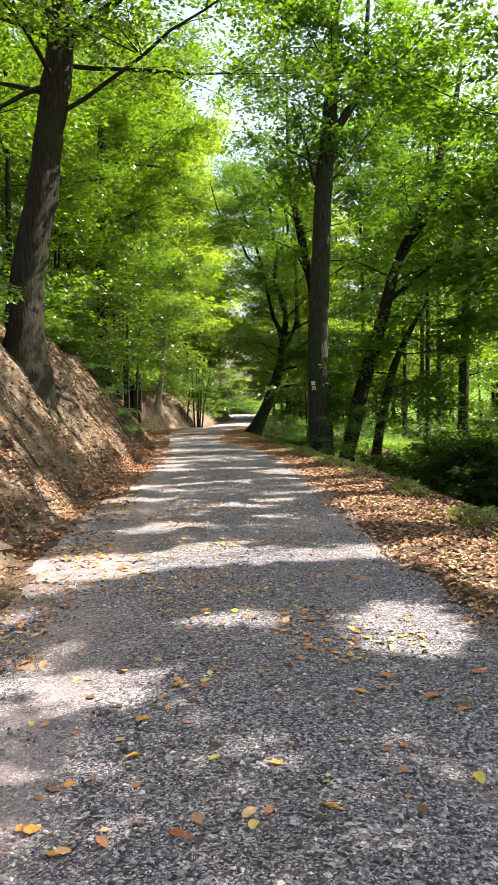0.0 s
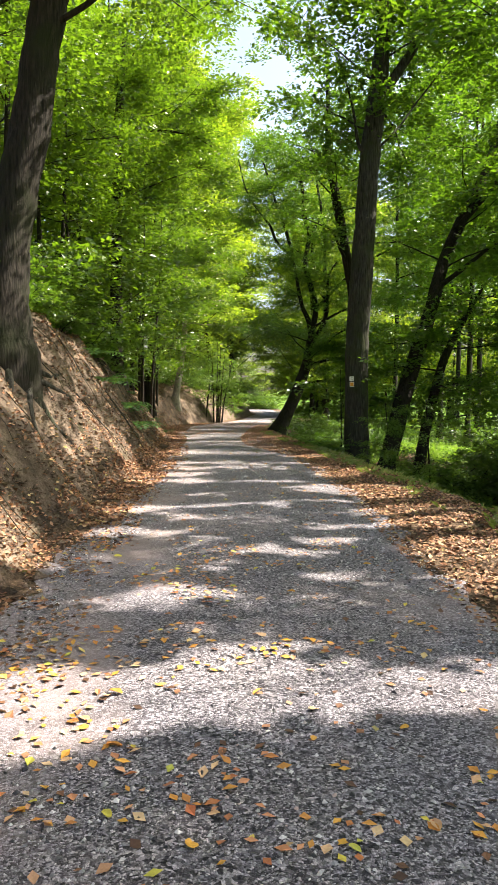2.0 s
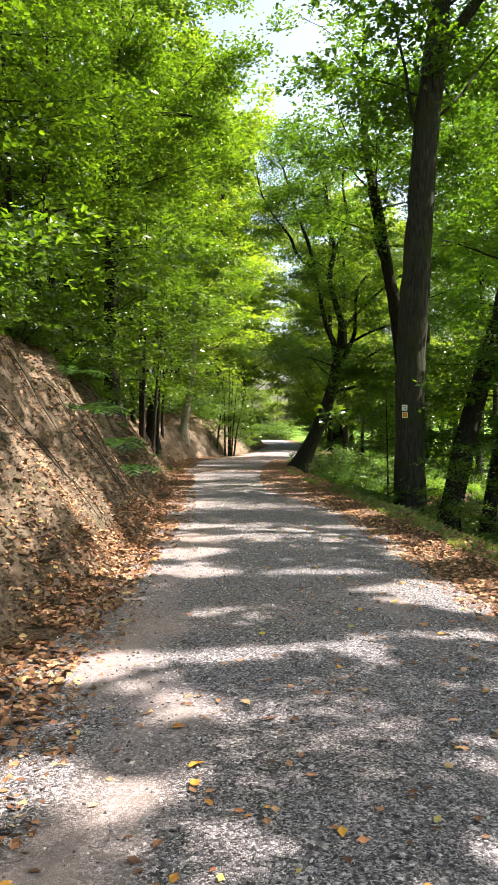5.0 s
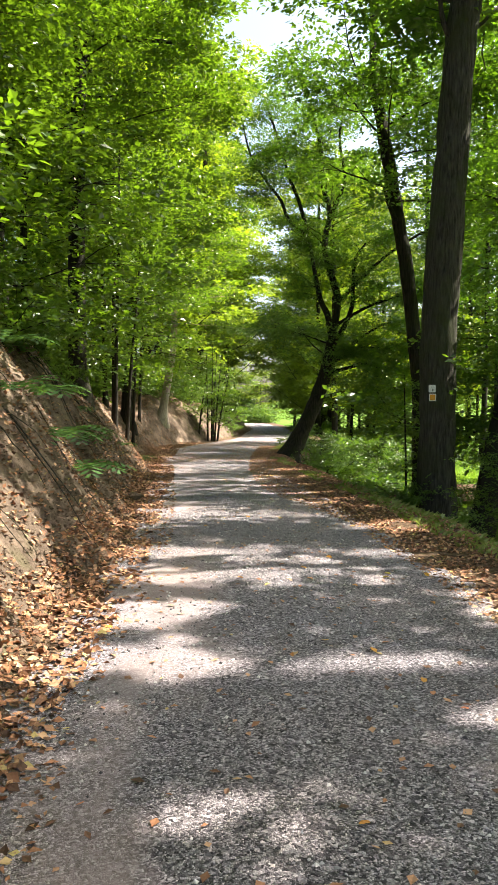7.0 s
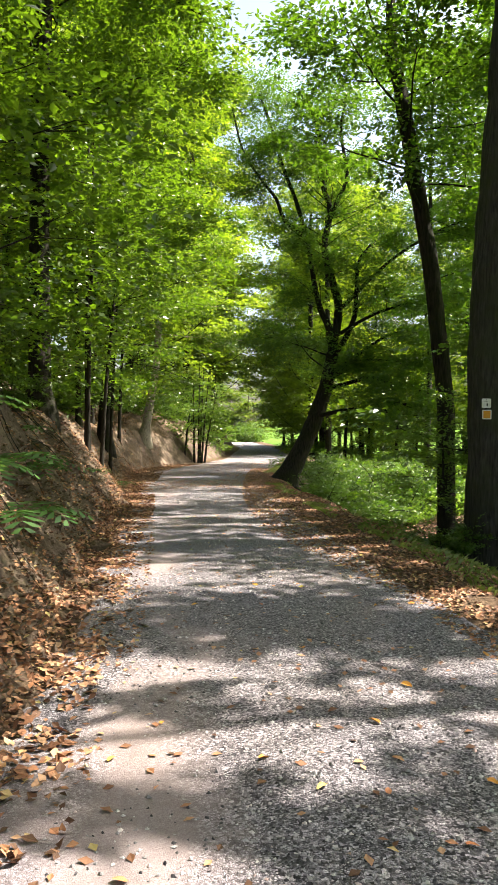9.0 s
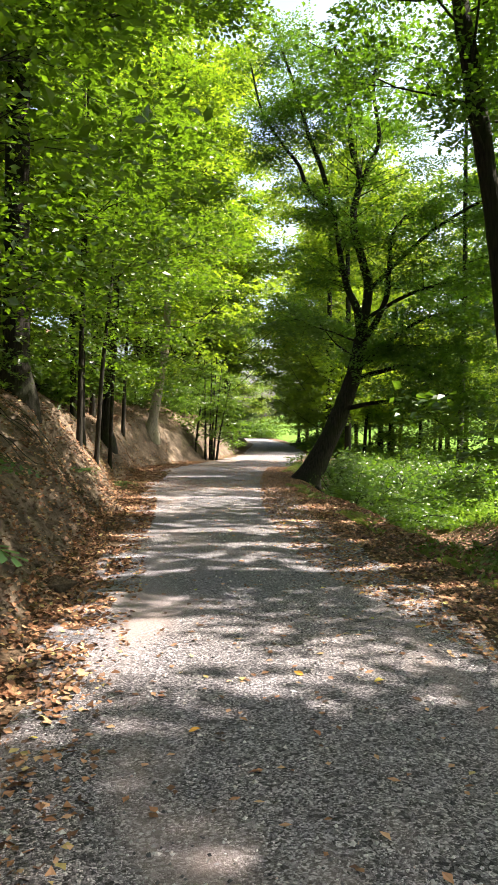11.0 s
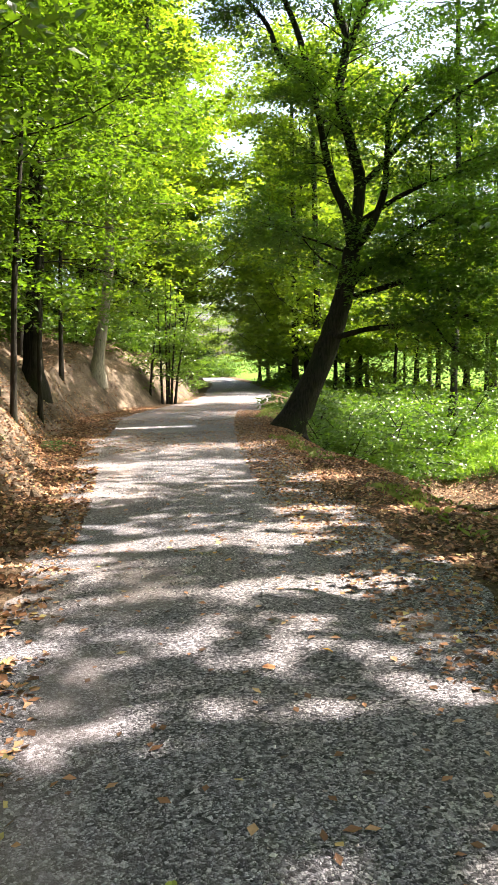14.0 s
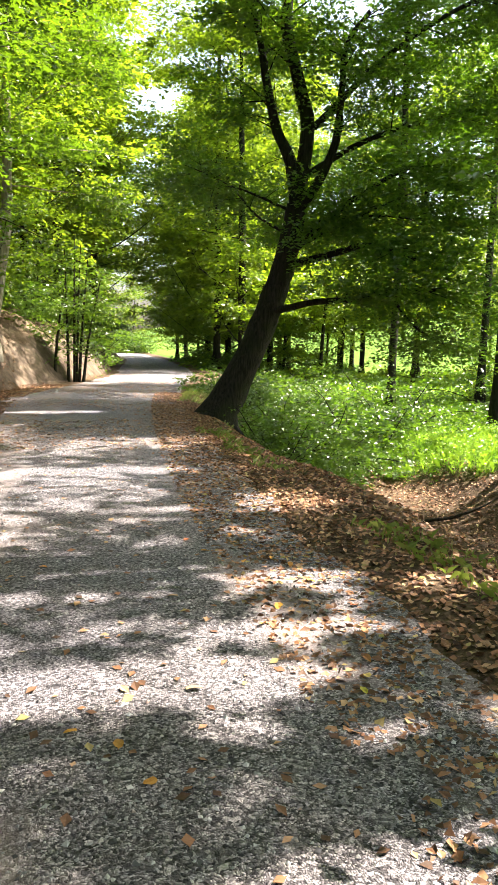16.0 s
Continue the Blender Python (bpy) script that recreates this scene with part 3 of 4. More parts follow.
named_tree([(5.52, 30.3, -0.78), (5.48, 30.3, 0.66), (5.43, 30.3, 2.21), (5.26, 30.3, 3.7), (5.06, 30.3, 5.19), (4.78, 30.3, 6.71), (4.51, 30.3, 8.12), (4.28, 30.3, 9.3), (4.12, 30.3, 10.15), (4.1, 30.5, 14)],
           [0.23, 0.21, 0.2, 0.19, 0.185, 0.18, 0.17, 0.15, 0.13, 0.04], [([(4.9, 30.3, 6.2), (4.5, 30.0, 6.8), (4.3, 29.8, 7.2)], 0.08)],
           rng=rng, bark_mat=BARK_DARK, leaf_mat=LEAF, label="dark bent tree behind the signed tree", count=13, first=0.58, reach=(3.8, 3.0), sprays=7, per=32, leaf=0.135, limb_radius=0.17, bushy=2.4, cut=True)
named_tree([(4.8, 24.4, -0.6), (5.53, 25.06, 1), (6.13, 25.62, 2.61), (6.76, 26.19, 4.13), (7.31, 26.75, 5.72), (8.16, 27.31, 7.38), (9.12, 27.88, 9.11), (9.84, 28.44, 11.09), (10.58, 29, 13.14), (11, 29.4, 15)], [0.26, 0.24, 0.22, 0.2, 0.19, 0.17, 0.15, 0.13, 0.1, 0.04],
           [([(7.73, 26.9, 6.76), (8.98, 27.07, 8.17), (9.78, 27.23, 9.16), (10.45, 27.4, 9.74)], 0.11), ([(6.98, 26.3, 4.81), (8, 26.47, 5.58), (8.96, 26.63, 6.36), (10.03, 26.8, 7.33)], 0.09)],
           rng=rng, bark_mat=BARK_DARK, leaf_mat=LEAF, label="slanting dark tree leaning out over the slope", count=12, first=0.42, reach=(3.6, 2.8), sprays=7, per=32, leaf=0.135, limb_radius=0.17, cut=True)
named_tree([(5.97, 25, -1.02), (6.31, 25.25, 0), (6.66, 25.5, 1.29), (7.02, 25.75, 2.43), (7.63, 26, 3.6), (8.4, 26.2, 4.8)], [0.18, 0.16, 0.14, 0.12, 0.1, 0.03],
           rng=rng, bark_mat=BARK_DARK, leaf_mat=LEAF_SHRUB, label="short black leaning trunk on the slope", count=10, first=0.3, reach=(2.8, 2.0), sprays=8, per=28, rise=0.05, leaf=0.15, limb_radius=0.25, bushy=2.6)
# the big tree on top of the bank
named_tree([(-3.14, 14.2, 2.2), (-3.09, 14.2, 3.24), (-2.96, 14.2, 4.14), (-2.72, 14.2, 5.23), (-2.54, 14.2, 6.3), (-2.36, 14.2, 7.28), (-2.24, 14.2, 8.15), (-2.18, 14.2, 8.53), (-2, 14.4, 11), (-1.8, 14.5, 14)], [0.4, 0.34, 0.31, 0.29, 0.27, 0.26, 0.25, 0.24, 0.18, 0.05],
           [([(-2.25, 14.2, 7.66), (-2.04, 14.2, 8.14), (-1.54, 14.2, 8.48), (-0.6, 14, 9.2)], 0.09), ([(-2.35, 14.2, 7.3), (-2.8, 14.0, 7.1), (-3.4, 13.8, 6.7), (-4.2, 13.5, 6.3)], 0.06)],
           rng=rng, bark_mat=BARK_DARK, leaf_mat=LEAF_YOUNG, label="thick mossy tree rooted on top of the bank", count=15, first=0.5, reach=(4.2, 3.4), sprays=7, per=34, leaf=0.105, keep=lambda p: p[:, 2] > 7.2, limb_radius=0.2, flare=0.45, sink=1.4)
named_tree([(-3.6, 30.7, 1), (-3.6, 30.7, 4.5), (-3.59, 30.7, 7.52), (-3.56, 30.7, 8.6), (-3.53, 30.7, 9.95), (-3.47, 30.7, 11.17), (-3.4, 30.7, 11.98), (-3.2, 30.8, 15)], [0.24, 0.22, 0.2, 0.19, 0.18, 0.17, 0.15, 0.04],
           [([(-3.44, 30.7, 11.17), (-2.5, 30.45, 10.96), (-1.82, 30.2, 10.86), (-0.89, 29.95, 10.65), (-0.1, 29.7, 10.18)], 0.075), ([(-3.53, 30.7, 9.07), (-2.89, 30.43, 8.72), (-2.2, 30.17, 8.45), (-1.52, 29.9, 8.44)], 0.07)],
           rng=rng, bark_mat=BARK_DARK, leaf_mat=LEAF_YOUNG, label="dark upright tree with two bare side limbs", count=14, first=0.42, reach=(5.0, 3.8), sprays=8, per=34, leaf=0.13, limb_radius=0.15, bushy=3.0)
named_tree([(-2.5, 50, 0), (-2.31, 50, 2.11), (-2.08, 50, 3.5), (-1.88, 50, 4.88), (-1.82, 50, 6.71), (-1.8, 50, 8.7), (-1.7, 50, 12)], [0.22, 0.2, 0.185, 0.17, 0.15, 0.13, 0.04],
           rng=rng, bark_mat=BARK_PALE, leaf_mat=LEAF_YOUNG, label="pale sunlit trunk at the foot of the bank", count=11, first=0.6, reach=(4.0, 2.8), sprays=7, per=34, leaf=0.145, limb_radius=0.17)
named_tree([(-3.45, 41.5, 1.6), (-3.36, 41.5, 2.62), (-3.23, 41.5, 3.85), (-3.18, 41.5, 5.49), (-3.05, 41.5, 6.8), (-3, 41.5, 7.94), (-2.54, 41.5, 8.95), (-2.16, 41.5, 10.1), (-1.96, 41.5, 11.73)], [0.23, 0.22, 0.2, 0.18, 0.16, 0.14, 0.12, 0.09, 0.03],
           [([(-3, 41.5, 7.94), (-3.11, 41.5, 9.23), (-2.99, 41.5, 10.85), (-3.1, 41.5, 12.44)], 0.09)],
           rng=rng, bark_mat=BARK_DARK, leaf_mat=LEAF_YOUNG, label="forked dark tree on the bank", count=11, first=0.55, reach=(3.8, 2.8), sprays=7, per=34, leaf=0.13, limb_radius=0.17)

# thin trees and stems on the bank
for x, y, h, r, lean in ((-3.0, 34.0, 8.0, 0.07, 0.1), (-2.75, 35.0, 7.0, 0.06, 0.35), (-3.3, 36.2, 10.0, 0.09, 0.0), (-4.1, 33.0, 9.0, 0.08, 0.1), (-3.9, 38.5, 9.0, 0.1, -0.1), (-3.0, 39.6, 7.5, 0.06, 0.2),
                         (-4.6, 25.5, 8.0, 0.08, 0.2), (-5.2, 22.0, 9.0, 0.1, 0.1), (-4.4, 45.5, 9.5, 0.11, 0.1), (-3.4, 47.0, 8.0, 0.08, 0.2), (-4.8, 30.0, 9.0, 0.1, 0.0), (-5.6, 17.5, 8.0, 0.09, 0.15)):
    make_tree(foot(x, y), [(0, 0, 0), (lean * 0.4, 0, h * 0.35), (lean, 0.1, h * 0.7), (lean * 1.5, 0, h * 1.2)], [r, r * 0.85, r * 0.6, 0.015], rng, BARK_DARK, LEAF_YOUNG,
              "slender young beech on the bank", count=10, first=0.5, reach=(2.6, 1.8), sprays=6, per=30, leaf=0.12, rise=0.25, group="slender beeches on the bank", flare=0.4)
# a clump of stems at the far end of the bank
for dx, dy, h, lean in ((-0.1, 0, 5.0, -0.1), (0.12, 0.15, 5.6, 0.05), (0.3, -0.1, 4.6, 0.35), (0.45, 0.2, 4.0, 0.7), (0.2, 0.35, 5.2, 0.2), (-0.6, -0.4, 3.2, 0.4)):
    make_tree(foot(0.05 + dx, 54.2 + dy), [(0, 0, 0), (lean * 0.3, 0, h * 0.4), (lean, 0, h)], [0.06, 0.05, 0.015], rng, BARK_DARK, LEAF_YOUNG, "thin dark stem in a clump on the bank",
              count=5, first=0.35, reach=(1.6, 0.9), sprays=4, per=20, leaf=0.13, group="clump of thin stems", flare=0.2)


# ---- woods further off ----
def pattern_tree(height, r, seed, leaf, mat, bark_mat, reach, first, count, per, label, cutting=False, at=(0, 0, -200), sprays=5, rise=0.5, spray=(1.4, 0.75)):
    g = np.random.default_rng(seed)
    lean = g.uniform(-0.4, 0.4, 2)
    pts = [(0, 0, 0), (lean[0] * 0.3, lean[1] * 0.3, height * 0.3), (lean[0], lean[1], height * 0.65), (lean[0] * 1.6, lean[1] * 1.6, height * 0.92)]
    return make_tree(at, pts, [r, r * 0.85, r * 0.6, 0.03], g, bark_mat, mat, label, count=count, first=first, reach=reach, sprays=sprays, per=per, leaf=leaf, rise=rise, cut=cutting, spray=spray, limb_radius=0.2)


# trees added on the slope side, mostly out of view, to shade the road
for i, (x, y, h) in enumerate(((8.5, -3.0, 15), (10.5, 3.5, 17), (9.0, 8.5, 15), (12.0, 13.5, 18), (10.5, 19.5, 16), (13.5, 27.0, 15), (12.2, 33.2, 15), (13.6, 22.3, 13))):
    pattern_tree(h, 0.24, 40 + i, 0.2, LEAF, BARK_DARK, (5.6, 4.2), 0.34, 19, 34, "dark-stemmed tree added on the slope to shade the road", True, foot(x, y), spray=(1.4, 0.75))

# tall thin trees at the edge of the meadow
for i, (x, y, h) in enumerate(((13.2, 46.0, 22), (14.9, 44.5, 21), (11.6, 50.5, 22), (16.2, 52.0, 23), (12.6, 39.5, 19))):
    g = np.random.default_rng(80 + i)
    make_tree(foot(x, y), [(0, 0, 0), (0.1, 0, h * 0.4), (-0.15 + 0.1 * i, 0.1, h * 0.75), (0.2, 0, h)], [0.15, 0.12, 0.08, 0.02], g, BARK_DARK, LEAF, "tall thin tree at the edge of the meadow",
              count=18, first=0.36, reach=(3.6, 2.8), sprays=6, per=18, leaf=0.22, cut=True, group="thin trees by the meadow", limb_radius=0.25, spray=(1.2, 0.6))

patterns = [pattern_tree(18, 0.2, 61, 0.25, LEAF_YOUNG, BARK_DARK, (4.4, 3.4), 0.25, 18, 17, "slender woodland tree with light green leaves", at=foot(-9.0, 21.0)),
            pattern_tree(22, 0.25, 62, 0.3, LEAF, BARK_DARK, (5.0, 4.0), 0.25, 18, 14, "tall woodland tree with a broad crown", at=foot(-12.0, 33.0)),
            pattern_tree(11, 0.13, 63, 0.21, LEAF_SUN_TINT, BARK_DARK, (3.6, 2.4), 0.12, 17, 17, "young woodland tree leafy almost to the ground", at=foot(-7.5, 39.0))]
# the backlit look of this beech comes from its lightened leaf colour
patterns.append(pattern_tree(25, 0.24, 64, 0.27, LEAF_SUN_TINT, BARK_DARK, (6.2, 4.2), 0.2, 24, 19, "tall beech beside the bend with backlight put into its leaf colour", at=foot(-3.2, 58.0)))
patterns.append(pattern_tree(8, 0.07, 65, 0.13, LEAF_YOUNG, BARK_DARK, (3.0, 1.6), 0.14, 15, 26, "young beech with level leafy sprays on the bank", at=foot(-4.3, 26.5), rise=0.12, spray=(1.1, 0.55)))
for ob in patterns:
    tagged(ob, group="woodland trees")
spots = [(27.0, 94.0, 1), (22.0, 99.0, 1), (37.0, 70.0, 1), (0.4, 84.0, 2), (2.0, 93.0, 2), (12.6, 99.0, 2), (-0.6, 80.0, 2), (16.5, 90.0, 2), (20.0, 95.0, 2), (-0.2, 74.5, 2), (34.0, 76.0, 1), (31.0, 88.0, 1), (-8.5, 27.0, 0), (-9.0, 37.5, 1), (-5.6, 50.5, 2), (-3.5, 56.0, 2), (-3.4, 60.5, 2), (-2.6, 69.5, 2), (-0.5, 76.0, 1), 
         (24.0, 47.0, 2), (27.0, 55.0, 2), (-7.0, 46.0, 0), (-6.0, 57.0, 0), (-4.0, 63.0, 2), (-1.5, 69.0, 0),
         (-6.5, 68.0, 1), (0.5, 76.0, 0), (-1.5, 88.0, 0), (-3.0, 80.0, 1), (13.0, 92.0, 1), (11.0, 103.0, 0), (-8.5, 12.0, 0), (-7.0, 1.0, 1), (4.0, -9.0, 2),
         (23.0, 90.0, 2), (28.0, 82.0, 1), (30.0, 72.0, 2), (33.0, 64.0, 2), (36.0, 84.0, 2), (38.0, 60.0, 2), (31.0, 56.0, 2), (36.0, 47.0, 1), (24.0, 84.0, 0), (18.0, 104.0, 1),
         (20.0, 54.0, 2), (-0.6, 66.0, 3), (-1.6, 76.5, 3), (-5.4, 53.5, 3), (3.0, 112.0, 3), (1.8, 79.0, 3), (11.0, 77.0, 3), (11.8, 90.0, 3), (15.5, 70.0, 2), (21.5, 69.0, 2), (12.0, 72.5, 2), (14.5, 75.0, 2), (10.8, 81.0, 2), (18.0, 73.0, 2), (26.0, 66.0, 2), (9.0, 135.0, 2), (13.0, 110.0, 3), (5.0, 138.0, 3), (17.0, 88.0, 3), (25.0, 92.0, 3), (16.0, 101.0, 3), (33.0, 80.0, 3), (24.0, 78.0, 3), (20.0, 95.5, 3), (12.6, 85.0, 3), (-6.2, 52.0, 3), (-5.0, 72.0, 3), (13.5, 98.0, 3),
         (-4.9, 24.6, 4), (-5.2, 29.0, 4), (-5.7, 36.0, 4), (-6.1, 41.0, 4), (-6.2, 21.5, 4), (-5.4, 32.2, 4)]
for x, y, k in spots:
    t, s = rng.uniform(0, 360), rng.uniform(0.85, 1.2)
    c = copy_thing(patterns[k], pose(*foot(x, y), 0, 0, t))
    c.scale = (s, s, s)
for x, y, s in ((4.75, 22.7, 0.36), (5.7, 22.3, 0.45), (3.95, 26.0, 0.4)):
    c = copy_thing(patterns[4], pose(*foot(x, y), 0, 0, 70 * x))
    c.scale = (s, s, s)
    tagged(c, "small leafy beech sapling on the slope beside the road")
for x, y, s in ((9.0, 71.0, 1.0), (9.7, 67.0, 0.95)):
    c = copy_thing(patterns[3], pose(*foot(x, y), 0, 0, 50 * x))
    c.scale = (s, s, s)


def shrub(place, size, rng_, mat, label, leaf=0.16, per=18, cutting=False, stems=7, group=""):
    """A bush: thin stems that fan out from one foot, with leafy sprays."""
    ob = base_of("shrub", place, label, "shrub", group)
    wood, centres, ways = [], [], []
    for i in range(stems):
        a = i * 2.4 + rng_.uniform(-0.4, 0.4)
        s = wander((0.1 * math.cos(a), 0.1 * math.sin(a), -0.1), (0.75 * math.cos(a), 0.75 * math.sin(a), 1.0), size * rng_.uniform(0.8, 1.25), rng_, -0.5, 0.35, 6)
        part("stem", mesh_of("stem", *tube(s, np.linspace(0.022, 0.006, 7), 5, rng_), BARK_DARK, True), ob)
        for _ in range(int(6 * size)):
            k = rng_.integers(1, 6)
            b = wander(s[k], (rng_.normal(), rng_.normal(), 0.15), 0.45 * size, rng_, -0.2, 0.3, 3)
            wood.append(tube(b, np.linspace(0.008, 0.003, 4), 3, rng_))
            for j in (1, 2, 3):
                centres.append(b[j]), ways.append(b[j] - b[j - 1])
    tagged(part("twig_work", mesh_of("twig_work", *joined(wood), BARK_DARK, True), ob), kind="stuff")
    v = leaves_on(np.array(centres), np.array(ways), rng_, per, 0.6, 0.32, leaf)
    if cutting:
        v = v[~lit_below(v[:, 0] + np.array(place))]
    part("crown", leaf_mesh("crown", v, mat), ob)
    return ob


# bushes on the bank, on the slope and beside the leaning tree
bush = [shrub(foot(-4.6, 20.5), 1.6, rng, LEAF_SHRUB, "leafy beech bush on the bank", leaf=0.14, per=15, group="bushes in the wood"),
        shrub(foot(4.3, 40.2), 1.7, rng, LEAF, "dense bush beside the leaning tree", leaf=0.085, per=34, group="bushes in the wood"),
        shrub(foot(7.6, 24.0), 1.9, rng, LEAF_SHRUB, "dark bush on the slope below the road", leaf=0.13, per=20, group="bushes in the wood")]
for x, y, k, s in ((-4.2, 17.8, 0, 0.9), (-5.4, 24.0, 0, 1.1), (-5.8, 29.5, 0, 1.2), (-4.7, 40.5, 0, 1.0), (-3.6, 52.5, 0, 0.9),
                   (-3.9, 55.5, 0, 0.8), (-2.4, 60.5, 0, 0.9), (-6.3, 19.5, 0, 1.2), (-5.2, 14.0, 0, 1.0), (-7.0, 33.5, 0, 1.3), (-6.8, 42.0, 0, 1.2),
                   (5.3, 41.6, 1, 0.9), (4.9, 43.2, 1, 1.1), (5.9, 43.6, 1, 1.3), (7.2, 44.6, 1, 1.5), (8.8, 46.2, 1, 1.6), (6.6, 47.0, 1, 1.4), (10.6, 48.0, 1, 1.6), (5.6, 45.4, 1, 1.4), (6.4, 49.0, 1, 1.2), 
                   (6.6, 27.8, 2, 0.9), (-3.7, 16.4, 0, 0.5), (-3.8, 18.7, 0, 0.55), (-3.6, 20.4, 0, 0.5), (-3.3, 24.2, 0, 0.45), (-3.4, 27.3, 0, 0.45), (-3.7, 12.4, 0, 0.5), (4.5, 23.75, 2, 0.42), (3.35, 24.3, 2, 0.3), (5.2, 28.6, 2, 0.45), (5.8, 51.0, 0, 1.1), (6.7, 53.6, 0, 1.2), (7.8, 56.8, 0, 1.2), (9.0, 60.0, 0, 1.3), (5.4, 48.6, 0, 0.9), (10.6, 63.5, 0, 1.3), (-1.6, 59.5, 0, 0.9), (-1.0, 63.0, 0, 0.9), (0.6, 67.5, 0, 1.0), (0.6, 73.0, 0, 1.1), (0.9, 77.5, 0, 1.2), (1.6, 82.5, 0, 1.3), (2.2, 87.5, 0, 1.4), (12.0, 92.0, 0, 1.5), (8.0, 28.4, 2, 1.1), (9.4, 24.0, 2, 1.2), (11.0, 22.5, 2, 1.3), (6.8, 22.8, 2, 0.9), (-4.8, 57.8, 0, 1.3), (-2.6, 64.5, 0, 1.2), (-0.6, 68.5, 0, 1.2), (0.6, 72.0, 0, 1.3), (-4.8, 55.0, 0, 1.2), (-1.8, 63.0, 0, 1.5), (13.5, 42.0, 1, 1.3), (15.0, 47.0, 1, 1.4), (11.5, 52.0, 1, 1.3), (17.0, 52.0, 1, 1.6), (-3.7, 22.5, 0, 0.8), (-5.0, 38.2, 0, 1.2), (-6.0, 46.5, 0, 1.3), (8.6, 26.5, 2, 1.0), (9.2, 22.3, 2, 1.1), (7.4, 21.3, 2, 0.8), (10.2, 25.2, 2, 1.2), (10.4, 29.5, 2, 1.0), (7.2, 32.0, 2, 0.7)):
    c = copy_thing(bush[k], pose(*foot(x, y), 0, 0, rng.uniform(0, 360)))
    c.scale = (s, s, s)
    if x > 10 and y > 35:
        tagged(c, "sunlit green bush at the edge of the meadow")
    elif y > 53:
        tagged(c, "leafy green bush beside the bend of the road")
    elif s < 0.6:
        tagged(c, "small leafy bush on top of the bank" if x < 0 else "small leafy bush at the foot of a trunk")
for x, y, s, turn in ((9.9, 74.0, 1.3, 40), (10.4, 80.0, 1.4, 200), (11.2, 87.0, 1.5, 100), (9.2, 69.5, 1.1, 10), (6.5, 132.0, 2.2, 30), (9.0, 131.0, 2.2, 80), (3.5, 132.0, 2.2, 0), (11.0, 66.5, 1.3, 20), (12.3, 69.5, 1.4, 130), (13.6, 65.5, 1.5, 250), (12.2, 61.0, 1.2, 70), (14.6, 70.0, 1.6, 310)):
    c = copy_thing(bush[0], pose(*foot(x, y), 0, 0, turn))
    c.scale = (s, s, s)
    tagged(c, "leafy green bush beside the bend of the road")


# ---- low plants ----
def fern(place, size, rng_, label):
    ob = base_of("fern", place, label, "fern", "ferns on the bank")
    for i in range(9):
        a = i * 0.7 + rng_.uniform(-0.2, 0.2)
        mid = wander((0, 0, 0), (math.cos(a), math.sin(a), 1.3), size * rng_.uniform(0.7, 1.1), rng_, -1.6, 0.1, 9)
        t = unit(np.gradient(mid, axis=0))
        side = unit(np.cross(t, [0, 0, 1.0]))
        vs = []
        for k in range(2, 10):
            w = 0.24 * size * math.sin(math.pi * (k - 1) / 9.5)
            for sgn in (-1, 1):
                b = mid[k]
                tip = b + side[k] * sgn * w + t[k] * w * 0.35 - np.array([0, 0, 0.12 * w])
                vs.append([b - t[k] * 0.02 * size, (b + tip) / 2 - t[k] * 0.035 * size, tip, (b + tip) / 2 + t[k] * 0.04 * size])
        part("frond", leaf_mesh("frond", np.array(vs), FERN), ob)
    return ob


for x, y, s in ((-1.95, 21.2, 0.95), (-2.2, 20.4, 0.85), (-2.35, 22.3, 1.0), (-2.6, 21.4, 1.0), (-2.5, 19.6, 0.8), (-2.2, 23.4, 0.7), (-2.9, 20.8, 0.9), (-2.3, 36.4, 0.6), (-2.7, 24.6, 0.6), (-2.4, 30.6, 0.5)):
    fern(foot(x, y), s, rng, "green fern at the foot of the bank")


def scatter(n, x0, x1, y0, y1, rng_):
    return rng_.uniform(x0, x1, n), rng_.uniform(y0, y1, n)


def blades(x, y, height, rng_, wide=0.012, bend=0.5):
    """Grass blades of two quads' length, as verts of one quad each, bent over."""
    z = land(x, y)
    n = len(x)
    a = rng_.uniform(0, 2 * np.pi, n)
    d = np.stack([np.cos(a), np.sin(a), 0 * a], 1)
    s = np.stack([-np.sin(a), np.cos(a), 0 * a], 1)
    h = (height * rng_.uniform(0.5, 1.3, n))[:, None]
    p = np.stack([x, y, z - 0.01], 1)
    mid = p + d * h * 0.25 * bend + np.array([0, 0, 1.0]) * h * 0.6
    tip = p + d * h * bend + np.array([0, 0, 1.0]) * h * rng_.uniform(0.6, 1.0, n)[:, None]
    return np.stack([p - s * wide * 0.5, p + s * wide * 0.5, mid + s * wide * 0.6, tip], 1), mid


# grass along the edge of the verge
x, y = scatter(14000, -0.35, 0.75, 4, 52, rng)
ok = (rough_ground(x * 2, y, 0.8, 51) + 0.9 * rough_ground(x, y, 2.4, 52) > 0.1)
v, _ = blades(verge_edge(y[ok]) + x[ok], y[ok], 0.09, rng, 0.009, 0.9)
tagged(new("grass", leaf_mesh("grass", v, GRASS)), "dry green grass along the verge", "grass", kind="stuff")

